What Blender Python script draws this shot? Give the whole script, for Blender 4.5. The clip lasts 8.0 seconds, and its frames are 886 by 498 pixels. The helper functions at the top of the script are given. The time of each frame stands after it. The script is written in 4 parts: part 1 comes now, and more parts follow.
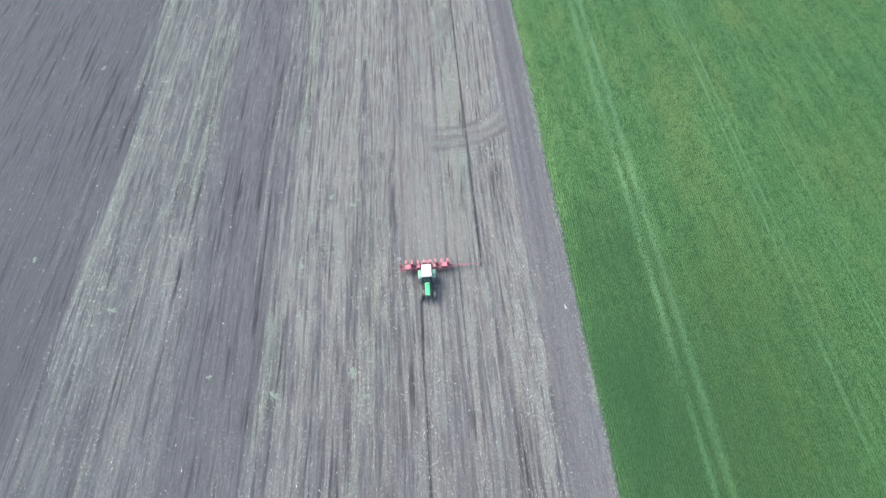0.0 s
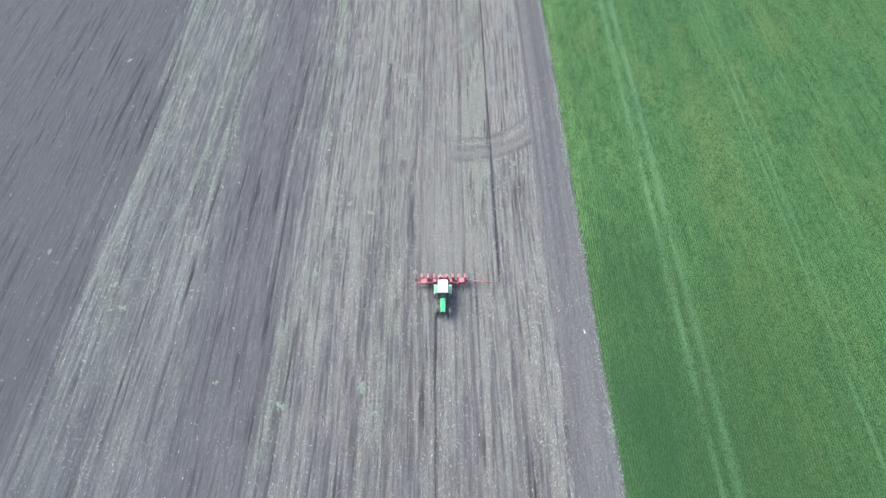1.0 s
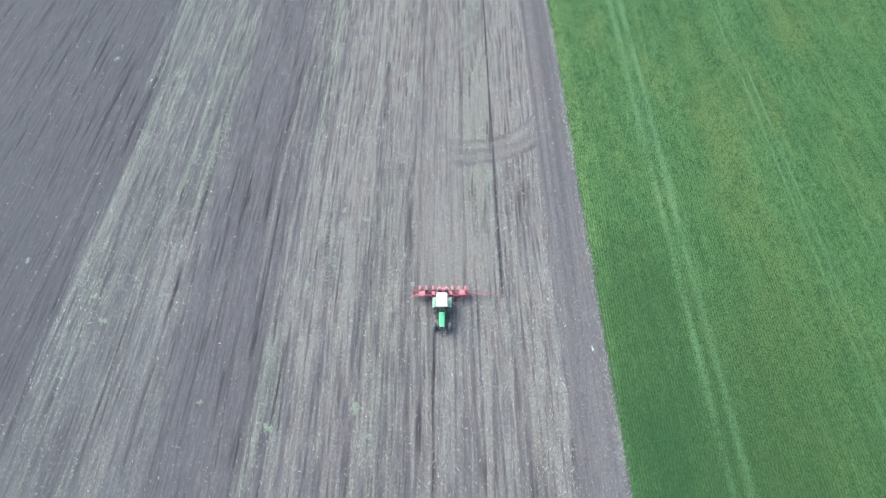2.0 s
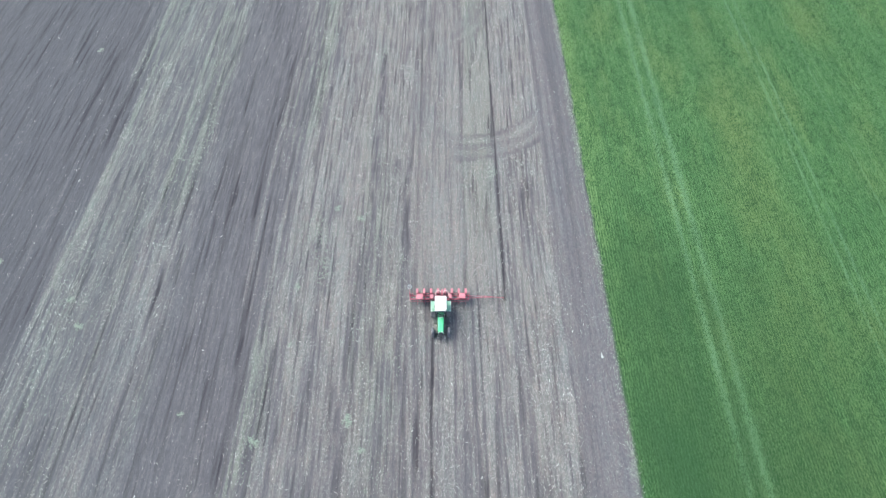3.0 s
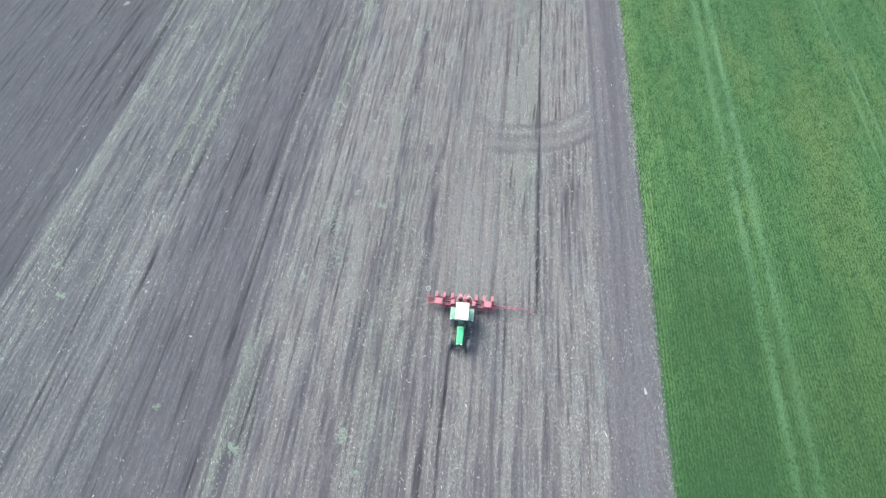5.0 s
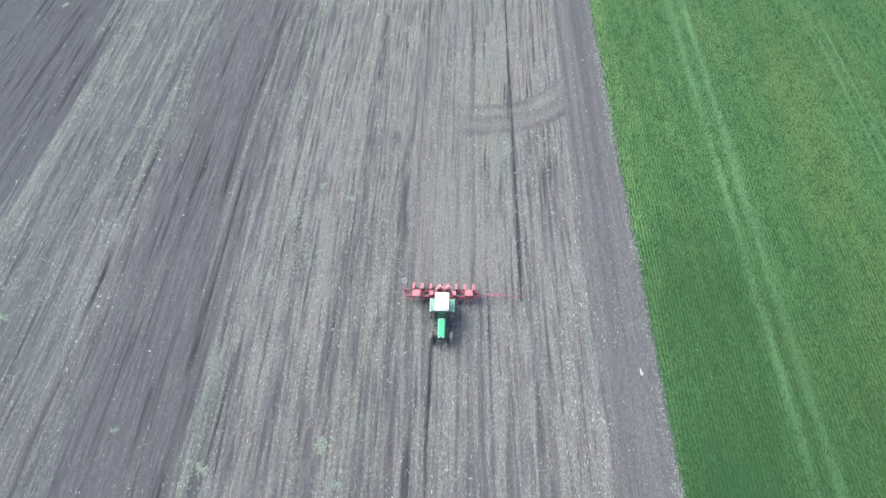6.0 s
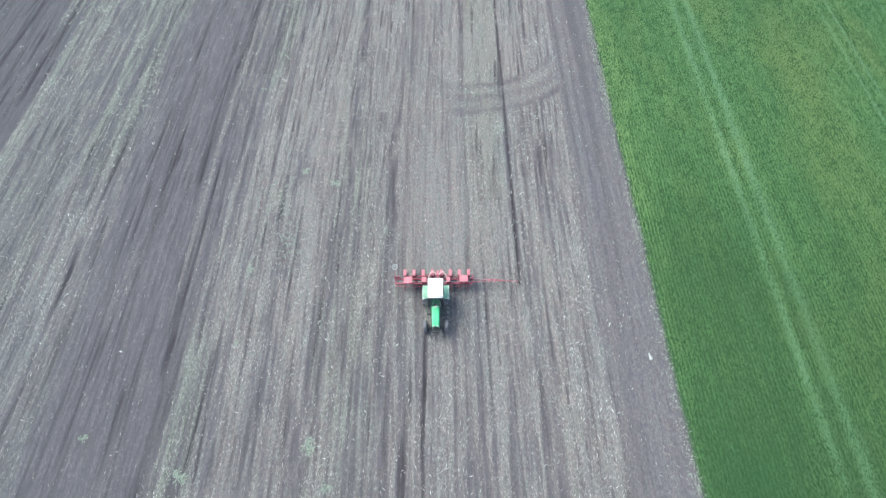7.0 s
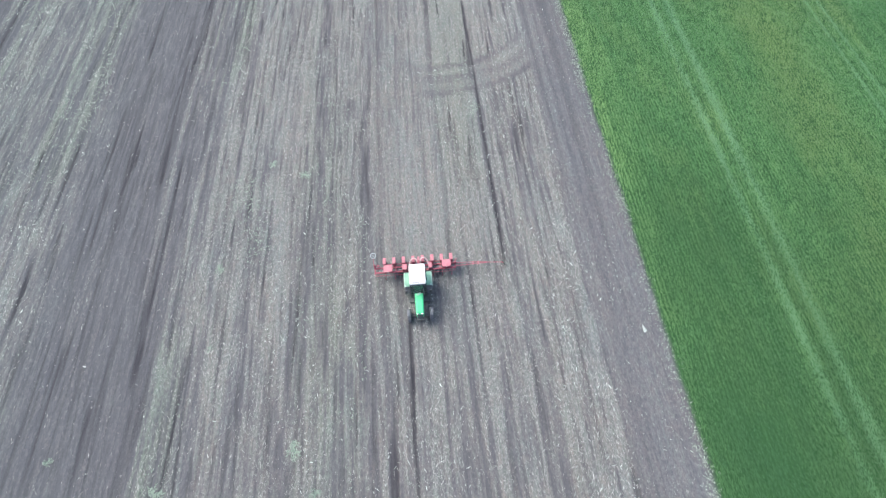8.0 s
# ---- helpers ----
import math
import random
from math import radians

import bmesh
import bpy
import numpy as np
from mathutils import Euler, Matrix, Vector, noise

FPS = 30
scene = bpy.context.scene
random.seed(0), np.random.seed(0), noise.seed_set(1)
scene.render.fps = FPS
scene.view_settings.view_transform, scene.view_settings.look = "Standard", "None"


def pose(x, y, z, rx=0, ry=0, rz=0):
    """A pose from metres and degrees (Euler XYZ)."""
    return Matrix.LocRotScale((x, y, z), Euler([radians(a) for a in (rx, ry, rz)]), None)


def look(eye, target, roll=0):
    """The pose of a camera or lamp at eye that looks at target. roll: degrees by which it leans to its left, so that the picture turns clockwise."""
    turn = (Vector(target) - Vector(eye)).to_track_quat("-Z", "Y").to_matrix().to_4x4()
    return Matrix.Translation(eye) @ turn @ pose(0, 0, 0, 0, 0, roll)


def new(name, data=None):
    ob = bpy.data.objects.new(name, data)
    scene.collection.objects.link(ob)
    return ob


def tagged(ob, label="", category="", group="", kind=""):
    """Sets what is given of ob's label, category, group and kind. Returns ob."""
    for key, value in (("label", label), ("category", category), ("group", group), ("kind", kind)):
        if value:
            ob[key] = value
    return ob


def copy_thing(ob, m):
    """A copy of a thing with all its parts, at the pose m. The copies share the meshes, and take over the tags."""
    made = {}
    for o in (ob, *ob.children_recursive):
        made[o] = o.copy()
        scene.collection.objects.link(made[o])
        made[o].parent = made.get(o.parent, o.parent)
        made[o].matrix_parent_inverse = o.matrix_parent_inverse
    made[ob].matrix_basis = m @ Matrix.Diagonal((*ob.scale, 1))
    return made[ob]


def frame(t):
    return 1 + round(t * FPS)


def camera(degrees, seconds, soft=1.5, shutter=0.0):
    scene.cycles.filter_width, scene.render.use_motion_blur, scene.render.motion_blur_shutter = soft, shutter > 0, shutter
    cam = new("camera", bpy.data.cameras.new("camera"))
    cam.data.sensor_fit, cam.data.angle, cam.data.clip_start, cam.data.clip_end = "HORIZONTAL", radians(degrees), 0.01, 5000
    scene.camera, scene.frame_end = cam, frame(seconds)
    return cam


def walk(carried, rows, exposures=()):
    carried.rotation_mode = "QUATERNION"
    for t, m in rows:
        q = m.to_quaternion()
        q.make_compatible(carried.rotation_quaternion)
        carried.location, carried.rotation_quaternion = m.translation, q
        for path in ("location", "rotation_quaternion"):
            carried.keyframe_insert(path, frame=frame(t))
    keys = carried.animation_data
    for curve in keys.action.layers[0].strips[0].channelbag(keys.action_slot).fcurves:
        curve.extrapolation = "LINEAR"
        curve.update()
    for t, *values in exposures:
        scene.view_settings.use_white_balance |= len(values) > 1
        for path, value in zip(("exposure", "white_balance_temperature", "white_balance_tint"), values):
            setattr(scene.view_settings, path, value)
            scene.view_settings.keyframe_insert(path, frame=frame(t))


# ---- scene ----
cam = camera(82.0, 8.0, soft=1.35)
# The eye, what it looks at and the roll, with the working tractor taken as standing still.
PATH = [
    (0, (-0.09, -9.66, 53.32), (0.42, 0.57, 36.15), -1.01),
    (0.5, (-0.43, -8.62, 52.81), (-0.19, 1.64, 35.64), -0.58),
    (1, (-0.56, -7.41, 52.73), (-0.57, 2.86, 35.57), -0.34),
    (1.2, (-0.43, -6.75, 52.56), (-0.52, 3.49, 35.38), -0.47),
    (2.3, (-0.23, -4.08, 49.52), (-0.33, 6.14, 32.33), -0.63),
    (2.5, (-0.26, -3.83, 48.91), (-0.33, 6.43, 31.75), -0.49),
    (3, (-0.15, -2.82, 47.52), (-0.25, 7.42, 30.34), -0.63),
    (3.5, (-0.11, -1.90, 46.01), (-0.23, 8.35, 28.84), -0.70),
    (4, (-0.32, -1.02, 44.60), (-0.90, 9.20, 27.41), -0.32),
    (4.5, (-0.51, -0.25, 43.16), (-1.46, 9.96, 25.98), 0.17),
    (4.7, (-0.48, 0.09, 42.63), (-1.56, 10.25, 25.44), 0.16),
    (5.8, (-0.10, 0.85, 39.34), (-0.76, 11.13, 22.19), -0.17),
    (6, (0.17, 0.94, 38.76), (-0.24, 11.22, 21.61), -0.65),
    (6.5, (0.18, 1.21, 37.28), (0.03, 11.49, 20.12), -0.76),
    (7, (0.12, 1.33, 35.85), (0.02, 11.57, 18.66), -0.85),
    (7.5, (0.08, 1.29, 34.76), (0.02, 11.52, 17.58), -1.01),
    (7.8, (0.19, 1.27, 34.14), (0.64, 11.46, 16.94), -1.45),
    (8, (0.26, 1.25, 33.73), (0.84, 11.44, 16.53), -1.62),
]
EXPOSURE, KELVIN, TINT = 1.665, 5980, 4
walk(cam, [(t, look(eye, target, roll)) for t, eye, target, roll in PATH],
     [(0.0, EXPOSURE, KELVIN, TINT), (3.0, EXPOSURE - 0.01, KELVIN, TINT), (6.0, EXPOSURE - 0.05, KELVIN, TINT), (8.0, EXPOSURE - 0.04, KELVIN, TINT)])

# ---- light: a bright overcast sky with a weak, wide sun behind the cloud ----
SUN_UP, SUN_ROUND = 52.0, 300.0        # degrees above the ground, and clockwise from +y
world = bpy.data.worlds.new("overcast_sky")
scene.world = world
world.use_nodes = True
wn = world.node_tree.nodes
sky = wn.new("ShaderNodeTexSky")
sky.sky_type, sky.sun_disc = "NISHITA", False
sky.sun_elevation, sky.sun_rotation = radians(SUN_UP), radians(SUN_ROUND)
sky.air_density, sky.dust_density, sky.ozone_density = 1.0, 6.0, 1.0
wn["Background"].inputs["Strength"].default_value = 0.13
world.node_tree.links.new(sky.outputs["Color"], wn["Background"].inputs["Color"])
sun_data = bpy.data.lights.new("sun", "SUN")
sun_data.energy, sun_data.angle, sun_data.color = 0.20, radians(50), (1.0, 0.97, 0.92)
a, e = radians(SUN_ROUND), radians(SUN_UP)
sun_from = Vector((math.sin(a) * math.cos(e), math.cos(a) * math.cos(e), math.sin(e)))
sun = new("sun", sun_data)
sun.matrix_world = look(tuple(sun_from * 80), (0, 0, 0))


# ---- materials ----
class Mat:
    """A node material with short ways to wire it."""

    def __init__(self, name, rough=0.6, metal=0.0):
        self.m = bpy.data.materials.new(name)
        self.m.use_nodes = True
        self.t = self.m.node_tree
        self.b = self.t.nodes["Principled BSDF"]
        self.b.inputs["Roughness"].default_value = rough
        self.b.inputs["Metallic"].default_value = metal

    def n(self, kind, **values):
        node = self.t.nodes.new("ShaderNode" + kind)
        for key, value in values.items():
            node.inputs[key.replace("_", " ")].default_value = value
        return node

    def l(self, a, b):
        self.t.links.new(a, b)

    def coords(self, scale):
        co, mp = self.n("TexCoord"), self.n("Mapping")
        mp.inputs["Scale"].default_value = scale
        self.l(co.outputs["Object"], mp.inputs["Vector"])
        return mp.outputs["Vector"]

    def noise(self, scale, detail=4.0, rough=0.6):
        node = self.n("TexNoise", Scale=1.0, Detail=detail, Roughness=rough)
        self.l(self.coords(scale), node.inputs["Vector"])
        return node.outputs["Fac"]

    def ramp(self, fac, *stops):
        node = self.n("ValToRGB")
        el = node.color_ramp.elements
        while len(el) < len(stops):
            el.new(0.5)
        for k, (p, c) in zip(el, stops):
            k.position, k.color = p, (*c, 1) if len(c) == 3 else c
        self.l(fac, node.inputs["Fac"])
        return node.outputs["Color"]

    def mix(self, fac, a, b, blend="MIX"):
        node = self.n("Mix")
        node.data_type, node.blend_type = "RGBA", blend
        for sock, v in ((node.inputs[0], fac), (node.inputs[6], a), (node.inputs[7], b)):
            if isinstance(v, bpy.types.NodeSocket):
                self.l(v, sock)
            else:
                sock.default_value = v if isinstance(v, (int, float)) else (*v, 1)
        return node.outputs[2]

    def math(self, op, a, b=0.0, c=0.0):
        node = self.n("Math")
        node.operation = op
        for sock, v in zip(node.inputs, (a, b, c)):
            if isinstance(v, bpy.types.NodeSocket):
                self.l(v, sock)
            else:
                sock.default_value = v
        return node.outputs[0]

    def attr(self, name):
        node = self.n("Attribute")
        node.attribute_name = name
        return node.outputs["Fac"]

    def blob(self, x, y, rx, ry):
        """A soft oval mask for a differing patch of the crop, ragged at its rim."""
        co, mp, ln = self.n("TexCoord"), self.n("Mapping"), self.n("VectorMath")
        mp.inputs["Location"].default_value, mp.inputs["Scale"].default_value = (-x / rx, -y / ry, 0), (1 / rx, 1 / ry, 0)
        self.l(co.outputs["Object"], mp.inputs["Vector"])
        ln.operation = "LENGTH"
        self.l(mp.outputs["Vector"], ln.inputs[0])
        ragged = self.math("ADD", ln.outputs["Value"], self.math("MULTIPLY", self.noise((0.5, 0.12, 0.1), 4), 0.9))
        return self.ramp(self.math('MULTIPLY', ragged, 0.6), (0.30, grey(1)), (0.86, grey(0)))

    def color(self, sock):
        self.l(sock, self.b.inputs["Base Color"])
        return self

    def bump(self, height, strength=0.5, distance=0.02):
        node = self.n("Bump", Strength=strength, Distance=distance)
        self.l(height, node.inputs["Height"])
        self.l(node.outputs["Normal"], self.b.inputs["Normal"])
        return self


def grey(v):
    return (v, v, v)


def ground_material():
    """Soil, chopped straw on it, moist fresh soil, and the floor of the young wheat."""
    m = Mat("field_soil", 0.95)
    m.b.inputs["Specular IOR Level"].default_value = 0.15
    residue, fresh, wheat, green = m.attr("residue"), m.attr("fresh"), m.attr("wheat"), m.attr("green")
    fine = m.ramp(m.noise((4.0, 0.55, 1), 5, 0.72), (0.30, grey(0)), (0.70, grey(1)))
    grain = m.ramp(m.noise((8, 3.4, 1), 5, 0.75), (0.30, grey(0)), (0.70, grey(1)))
    crumb = m.ramp(m.noise((15, 10, 1), 3, 0.7), (0.32, grey(0)), (0.68, grey(1)))
    broad = m.noise((0.25, 0.05, 1), 3)
    soil = m.mix(fine, (0.064, 0.063, 0.068), (0.092, 0.091, 0.098))
    soil = m.mix(m.math("MULTIPLY", broad, 0.35), soil, (0.086, 0.086, 0.098))
    soil = m.mix(m.math("MULTIPLY", crumb, 0.30), soil, (0.105, 0.104, 0.110))
    straw = m.mix(m.mix(0.45, grain, crumb), (0.070, 0.070, 0.072), (0.262, 0.263, 0.254))
    tint = m.ramp(m.noise((0.42, 0.10, 1), 4, 0.6), (0.32, (0.93, 0.99, 0.99)), (0.45, (0.98, 0.99, 0.98)), (0.58, (1.01, 0.98, 0.94)), (0.70, (1.0, 0.96, 0.98)))
    speck = m.ramp(m.noise((3.2, 1.1, 1), 3, 0.6), (0.34, (0.93, 1.01, 0.96)), (0.50, (0.98, 0.99, 0.99)), (0.66, (1.04, 0.98, 0.96)))
    straw = m.mix(1.0, m.mix(1.0, straw, tint, "MULTIPLY"), speck, "MULTIPLY")
    straw = m.mix(m.math("MULTIPLY", green, m.noise((3.0, 1.2, 1), 4)), straw, m.mix(grain, (0.090, 0.110, 0.086), (0.180, 0.216, 0.168)))
    cover = m.math("ADD", residue, m.math("MULTIPLY", m.math("SUBTRACT", fine, 0.5), 0.50))
    cover = m.math("ADD", cover, m.math("MULTIPLY", m.math("SUBTRACT", grain, 0.5), 0.58))
    cover = m.math("MINIMUM", m.math("MAXIMUM", cover, 0.0), 1.0)
    col = m.mix(cover, soil, straw)
    wet = m.math("MULTIPLY", fresh, m.math("ADD", 0.55, m.math("MULTIPLY", fine, 0.7)))
    col = m.mix(m.math("MINIMUM", wet, 1.0), col, (0.030, 0.029, 0.034))
    # Straw hue by strip; the cooler left also has bluish-green haze painted in.
    across = m.n("SeparateXYZ")
    m.l(m.n("TexCoord").outputs["Object"], across.inputs[0])
    strip_haze_hue = m.ramp(m.math("MULTIPLY_ADD", across.outputs["X"], 0.01, 0.65), (0.12, (0.935, 1.0, 1.01)), (0.38, (0.968, 1.0, 1.0)), (0.56, (1.014, 0.995, 0.988)), (0.75, (1.015, 0.995, 0.985)), (0.78, (0.995, 0.985, 1.01)))
    col = m.mix(1.0, col, strip_haze_hue, "MULTIPLY")
    floor = m.mix(grain, (0.022, 0.062, 0.023), (0.044, 0.108, 0.037))
    col = m.mix(wheat, col, floor)
    m.color(col)
    return m.bump(m.math("ADD", fine, grain), 0.7, 0.03).m


def leaf_material(name, dark, light, warm, rough=0.55, lush_shade=0.78):
    """Blades that differ one from another, with broad patches of a warmer green."""
    m = Mat(name, rough)
    m.b.inputs["Specular IOR Level"].default_value = 0.3
    geo = m.n("NewGeometry")
    one = m.mix(m.math("MULTIPLY_ADD", geo.outputs["Random Per Island"], 0.60, 0.14), dark, light)
    patch = m.ramp(m.noise((0.16, 0.05, 0.05), 4), (0.48, grey(0)), (0.72, grey(1)))
    streak = m.ramp(m.noise((1.6, 0.05, 0.1), 5, 0.7), (0.35, grey(0)), (0.68, grey(1)))
    tuft = m.ramp(m.noise((4.2, 0.55, 0.1), 4, 0.7), (0.40, grey(0)), (0.58, grey(1)))
    shade = m.ramp(m.noise((0.10, 0.06, 0.05), 3), (0.42, grey(0)), (0.66, grey(1)))
    lines = m.ramp(m.noise((4.2, 0.05, 0.05), 2, 0.6), (0.40, grey(0)), (0.62, grey(1)))
    one = m.mix(m.math("MULTIPLY", tuft, 0.58), one, dark)
    clump = m.ramp(m.noise((3.0, 0.62, 0.3), 5, 0.70), (0.44, grey(0)), (0.62, grey(1)))
    one = m.mix(m.math("MULTIPLY", clump, 0.60), one, light)
    one = m.mix(m.math("MULTIPLY", lines, 0.42), one, dark)
    mottle = m.ramp(m.noise((0.75, 0.30, 0.1), 5, 0.65), (0.46, grey(0)), (0.62, grey(1)))
    one = m.mix(m.math("MULTIPLY", mottle, 0.27), one, dark)
    tan = m.ramp(m.noise((1.1, 0.45, 0.2), 5, 0.7), (0.56, grey(0)), (0.70, grey(1)))
    one = m.mix(m.math("MULTIPLY", tan, 0.22), one, warm)
    one = m.mix(m.math("MULTIPLY", shade, 0.62), one, dark)
    one = m.mix(m.math("MULTIPLY", streak, 0.55), one, light)
    one = m.mix(m.math("MULTIPLY", patch, 0.52), one, warm)
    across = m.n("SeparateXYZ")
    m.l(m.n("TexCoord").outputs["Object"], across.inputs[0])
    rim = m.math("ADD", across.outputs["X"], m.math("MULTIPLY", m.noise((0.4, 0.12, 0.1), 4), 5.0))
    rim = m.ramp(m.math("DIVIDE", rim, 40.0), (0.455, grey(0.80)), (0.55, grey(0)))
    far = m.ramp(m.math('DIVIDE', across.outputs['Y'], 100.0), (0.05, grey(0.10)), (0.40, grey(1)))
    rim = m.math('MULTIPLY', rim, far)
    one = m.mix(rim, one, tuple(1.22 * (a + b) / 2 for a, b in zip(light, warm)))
    # Denser growth close by, with the dark between rows painted into the leaf colour.
    one = m.mix(m.math("MULTIPLY", m.blob(30.0, -2.0, 26.0, 38.0), lush_shade), one, (0.050, 0.095, 0.033))
    one = m.mix(m.math("MULTIPLY", m.blob(20.5, 2.0, 9.0, 34.0), lush_shade), one, (0.030, 0.088, 0.033))
    one = m.mix(m.math("MULTIPLY", m.blob(36.5, 38.0, 4.5, 34.0), 0.40), one, warm)
    return m.color(one).m


def fleck_material(name, dark, light):
    m = Mat(name, 0.8)
    geo = m.n("NewGeometry")
    return m.color(m.ramp(geo.outputs["Random Per Island"], (0.0, dark), (0.72, light), (0.90, tuple(1.25 * c for c in light)), (1.0, tuple(min(0.8, 1.9 * c) for c in light)))).m


def paint(name, base, faded, dirt=(0.16, 0.14, 0.12), amount=0.35, rough=0.4):
    """Machine paint with sun-fading, dust and small scratches."""
    m = Mat(name, rough)
    fade = m.noise((2.2, 2.2, 2.2), 3)
    dust = m.ramp(m.noise((7, 7, 7), 6, 0.7), (0.45, grey(0)), (0.75, grey(amount)))
    m.color(m.mix(dust, m.mix(fade, base, faded), dirt))
    m.l(m.ramp(m.noise((9, 9, 9), 4), (0.3, grey(rough)), (0.8, grey(min(1, rough + 0.35)))), m.b.inputs["Roughness"])
    return m.bump(m.noise((60, 60, 60), 2), 0.08, 0.004).m


def rubber():
    m = Mat("dusty_rubber", 0.85)
    m.color(m.mix(m.ramp(m.noise((6, 6, 6), 6, 0.7), (0.4, grey(0)), (0.7, grey(0.7))), (0.085, 0.085, 0.092), (0.20, 0.20, 0.215)))
    return m.bump(m.noise((50, 50, 50), 3), 0.3, 0.006).m


def glass():
    m = Mat("cab_glass", 0.06)
    m.b.inputs["Transmission Weight"].default_value = 0.9
    m.b.inputs["IOR"].default_value = 1.45
    m.b.inputs["Base Color"].default_value = (0.30, 0.37, 0.35, 1)
    return m.m


SOIL = ground_material()
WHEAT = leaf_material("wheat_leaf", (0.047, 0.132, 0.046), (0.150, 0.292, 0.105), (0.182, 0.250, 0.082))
WHEAT_FLAT = leaf_material("flattened_wheat_leaf", (0.090, 0.190, 0.088), (0.145, 0.275, 0.128), (0.15, 0.265, 0.115), lush_shade=0.42)
WEED = leaf_material("weed_leaf", (0.11, 0.15, 0.112), (0.25, 0.315, 0.255), (0.20, 0.24, 0.175))
STRAW = fleck_material("bleached_straw", (0.090, 0.090, 0.086), (0.262, 0.266, 0.246))
STRAW_PALE = fleck_material("dry_pale_grass", (0.15, 0.18, 0.14), (0.25, 0.29, 0.24))
HUSK = fleck_material("dry_husk", (0.19, 0.215, 0.19), (0.36, 0.40, 0.36))
CLOD = fleck_material("soil_clod", (0.09, 0.088, 0.09), (0.16, 0.157, 0.16))
PLASTIC = paint("grubby_white_plastic", (0.40, 0.44, 0.42), (0.28, 0.32, 0.30), amount=0.7, rough=0.45)
GREEN = paint("bright_green_paint", (0.045, 0.44, 0.16), (0.11, 0.56, 0.26), amount=0.12, rough=0.33)
GREEN_PALE = paint("faded_pale_green_paint", (0.26, 0.44, 0.32), (0.42, 0.55, 0.46), amount=0.35, rough=0.5)
GREEN_MID = paint("dusty_green_paint", (0.14, 0.33, 0.21), (0.27, 0.46, 0.34), amount=0.25, rough=0.5)
WHITE = paint("white_roof_paint", (0.80, 0.79, 0.76), (0.74, 0.73, 0.70), amount=0.10, rough=0.45)
RED = paint("sun_faded_red_paint", (0.27, 0.045, 0.075), (0.34, 0.09, 0.12), (0.30, 0.20, 0.19), amount=0.4, rough=0.55)
RED_PALE = paint("dusty_pink_red_plastic", (0.38, 0.11, 0.145), (0.46, 0.18, 0.21), (0.42, 0.30, 0.28), amount=0.45, rough=0.6)
HOSE = paint("dusty_pale_hose", (0.50, 0.33, 0.33), (0.58, 0.42, 0.41), amount=0.4, rough=0.7)
PALE_RIM = paint("pale_grey_metal_paint", (0.26, 0.30, 0.30), (0.34, 0.38, 0.38), amount=0.3, rough=0.5)
IRON = paint("dark_greasy_iron", (0.062, 0.070, 0.068), (0.095, 0.102, 0.100), (0.16, 0.15, 0.14), amount=0.6, rough=0.65)
STEEL = Mat("worn_bare_steel", 0.42, 0.9)
STEEL.color(STEEL.ramp(STEEL.noise((12, 12, 12), 5), (0.3, (0.30, 0.29, 0.28)), (0.75, (0.50, 0.49, 0.48))))
STEEL = STEEL.m
RUBBER, GLASS = rubber(), glass()
CLOTH = paint("black_cab_trim", (0.042, 0.045, 0.046), (0.065, 0.068, 0.072), amount=0.3, rough=0.8)
MUDGUARD = paint("dusty_grey_plastic", (0.11, 0.115, 0.13), (0.16, 0.165, 0.18), amount=0.35, rough=0.75)
LAMP = Mat("lamp_lens", 0.12)
LAMP.b.inputs["Base Color"].default_value = (0.80, 0.82, 0.82, 1)
LAMP = LAMP.m
MIRROR = Mat("mirror_glass", 0.04, 1.0).m


# ---- shapes ----
def link(name, bm, material, smooth=False):
    mesh = bpy.data.meshes.new(name)
    bm.normal_update()
    bm.to_mesh(mesh)
    bm.free()
    mesh.materials.append(material)
    if smooth:
        mesh.shade_smooth()
    return new(name, mesh)


def part(name, bm, material, parent, label="", smooth=False):
    """ONE mesh under a thing or under a part, drawn in its thing's own space."""
    ob = link(name, bm, material, smooth)
    ob.parent = parent
    return tagged(ob, label)


def shared(name, mesh, parent, m):
    ob = new(name, mesh)
    ob.parent, ob.matrix_basis = parent, m
    return ob


def thing(name, m, label, category, group=""):
    ob = new(name)
    ob.empty_display_size = 0.3
    ob.matrix_basis = m
    return tagged(ob, label, category, group)


def box(x0, x1, y0, y1, z0, z1, bevel=0.01, m=Matrix(), taper=1.0, seg=2):
    """A box with rounded edges; taper narrows its top."""
    bm = bmesh.new()
    bmesh.ops.create_cube(bm, size=1)
    for v in bm.verts:
        k = taper if v.co.z > 0 else 1.0
        v.co = Vector(((x0 + x1) / 2 + v.co.x * k * (x1 - x0), (y0 + y1) / 2 + v.co.y * k * (y1 - y0), z0 if v.co.z < 0 else z1))
    if bevel:
        bmesh.ops.bevel(bm, geom=list(bm.edges), offset=bevel, segments=seg, affect="EDGES")
    bm.transform(m)
    return bm


def add(bm, other):
    """Takes other's faces into bm."""
    tmp = bpy.data.meshes.new("tmp")
    other.to_mesh(tmp)
    other.free()
    bm.from_mesh(tmp)
    bpy.data.meshes.remove(tmp)
    return bm


def joined(*bms):
    first = bms[0]
    for b in bms[1:]:
        add(first, b)
    return first


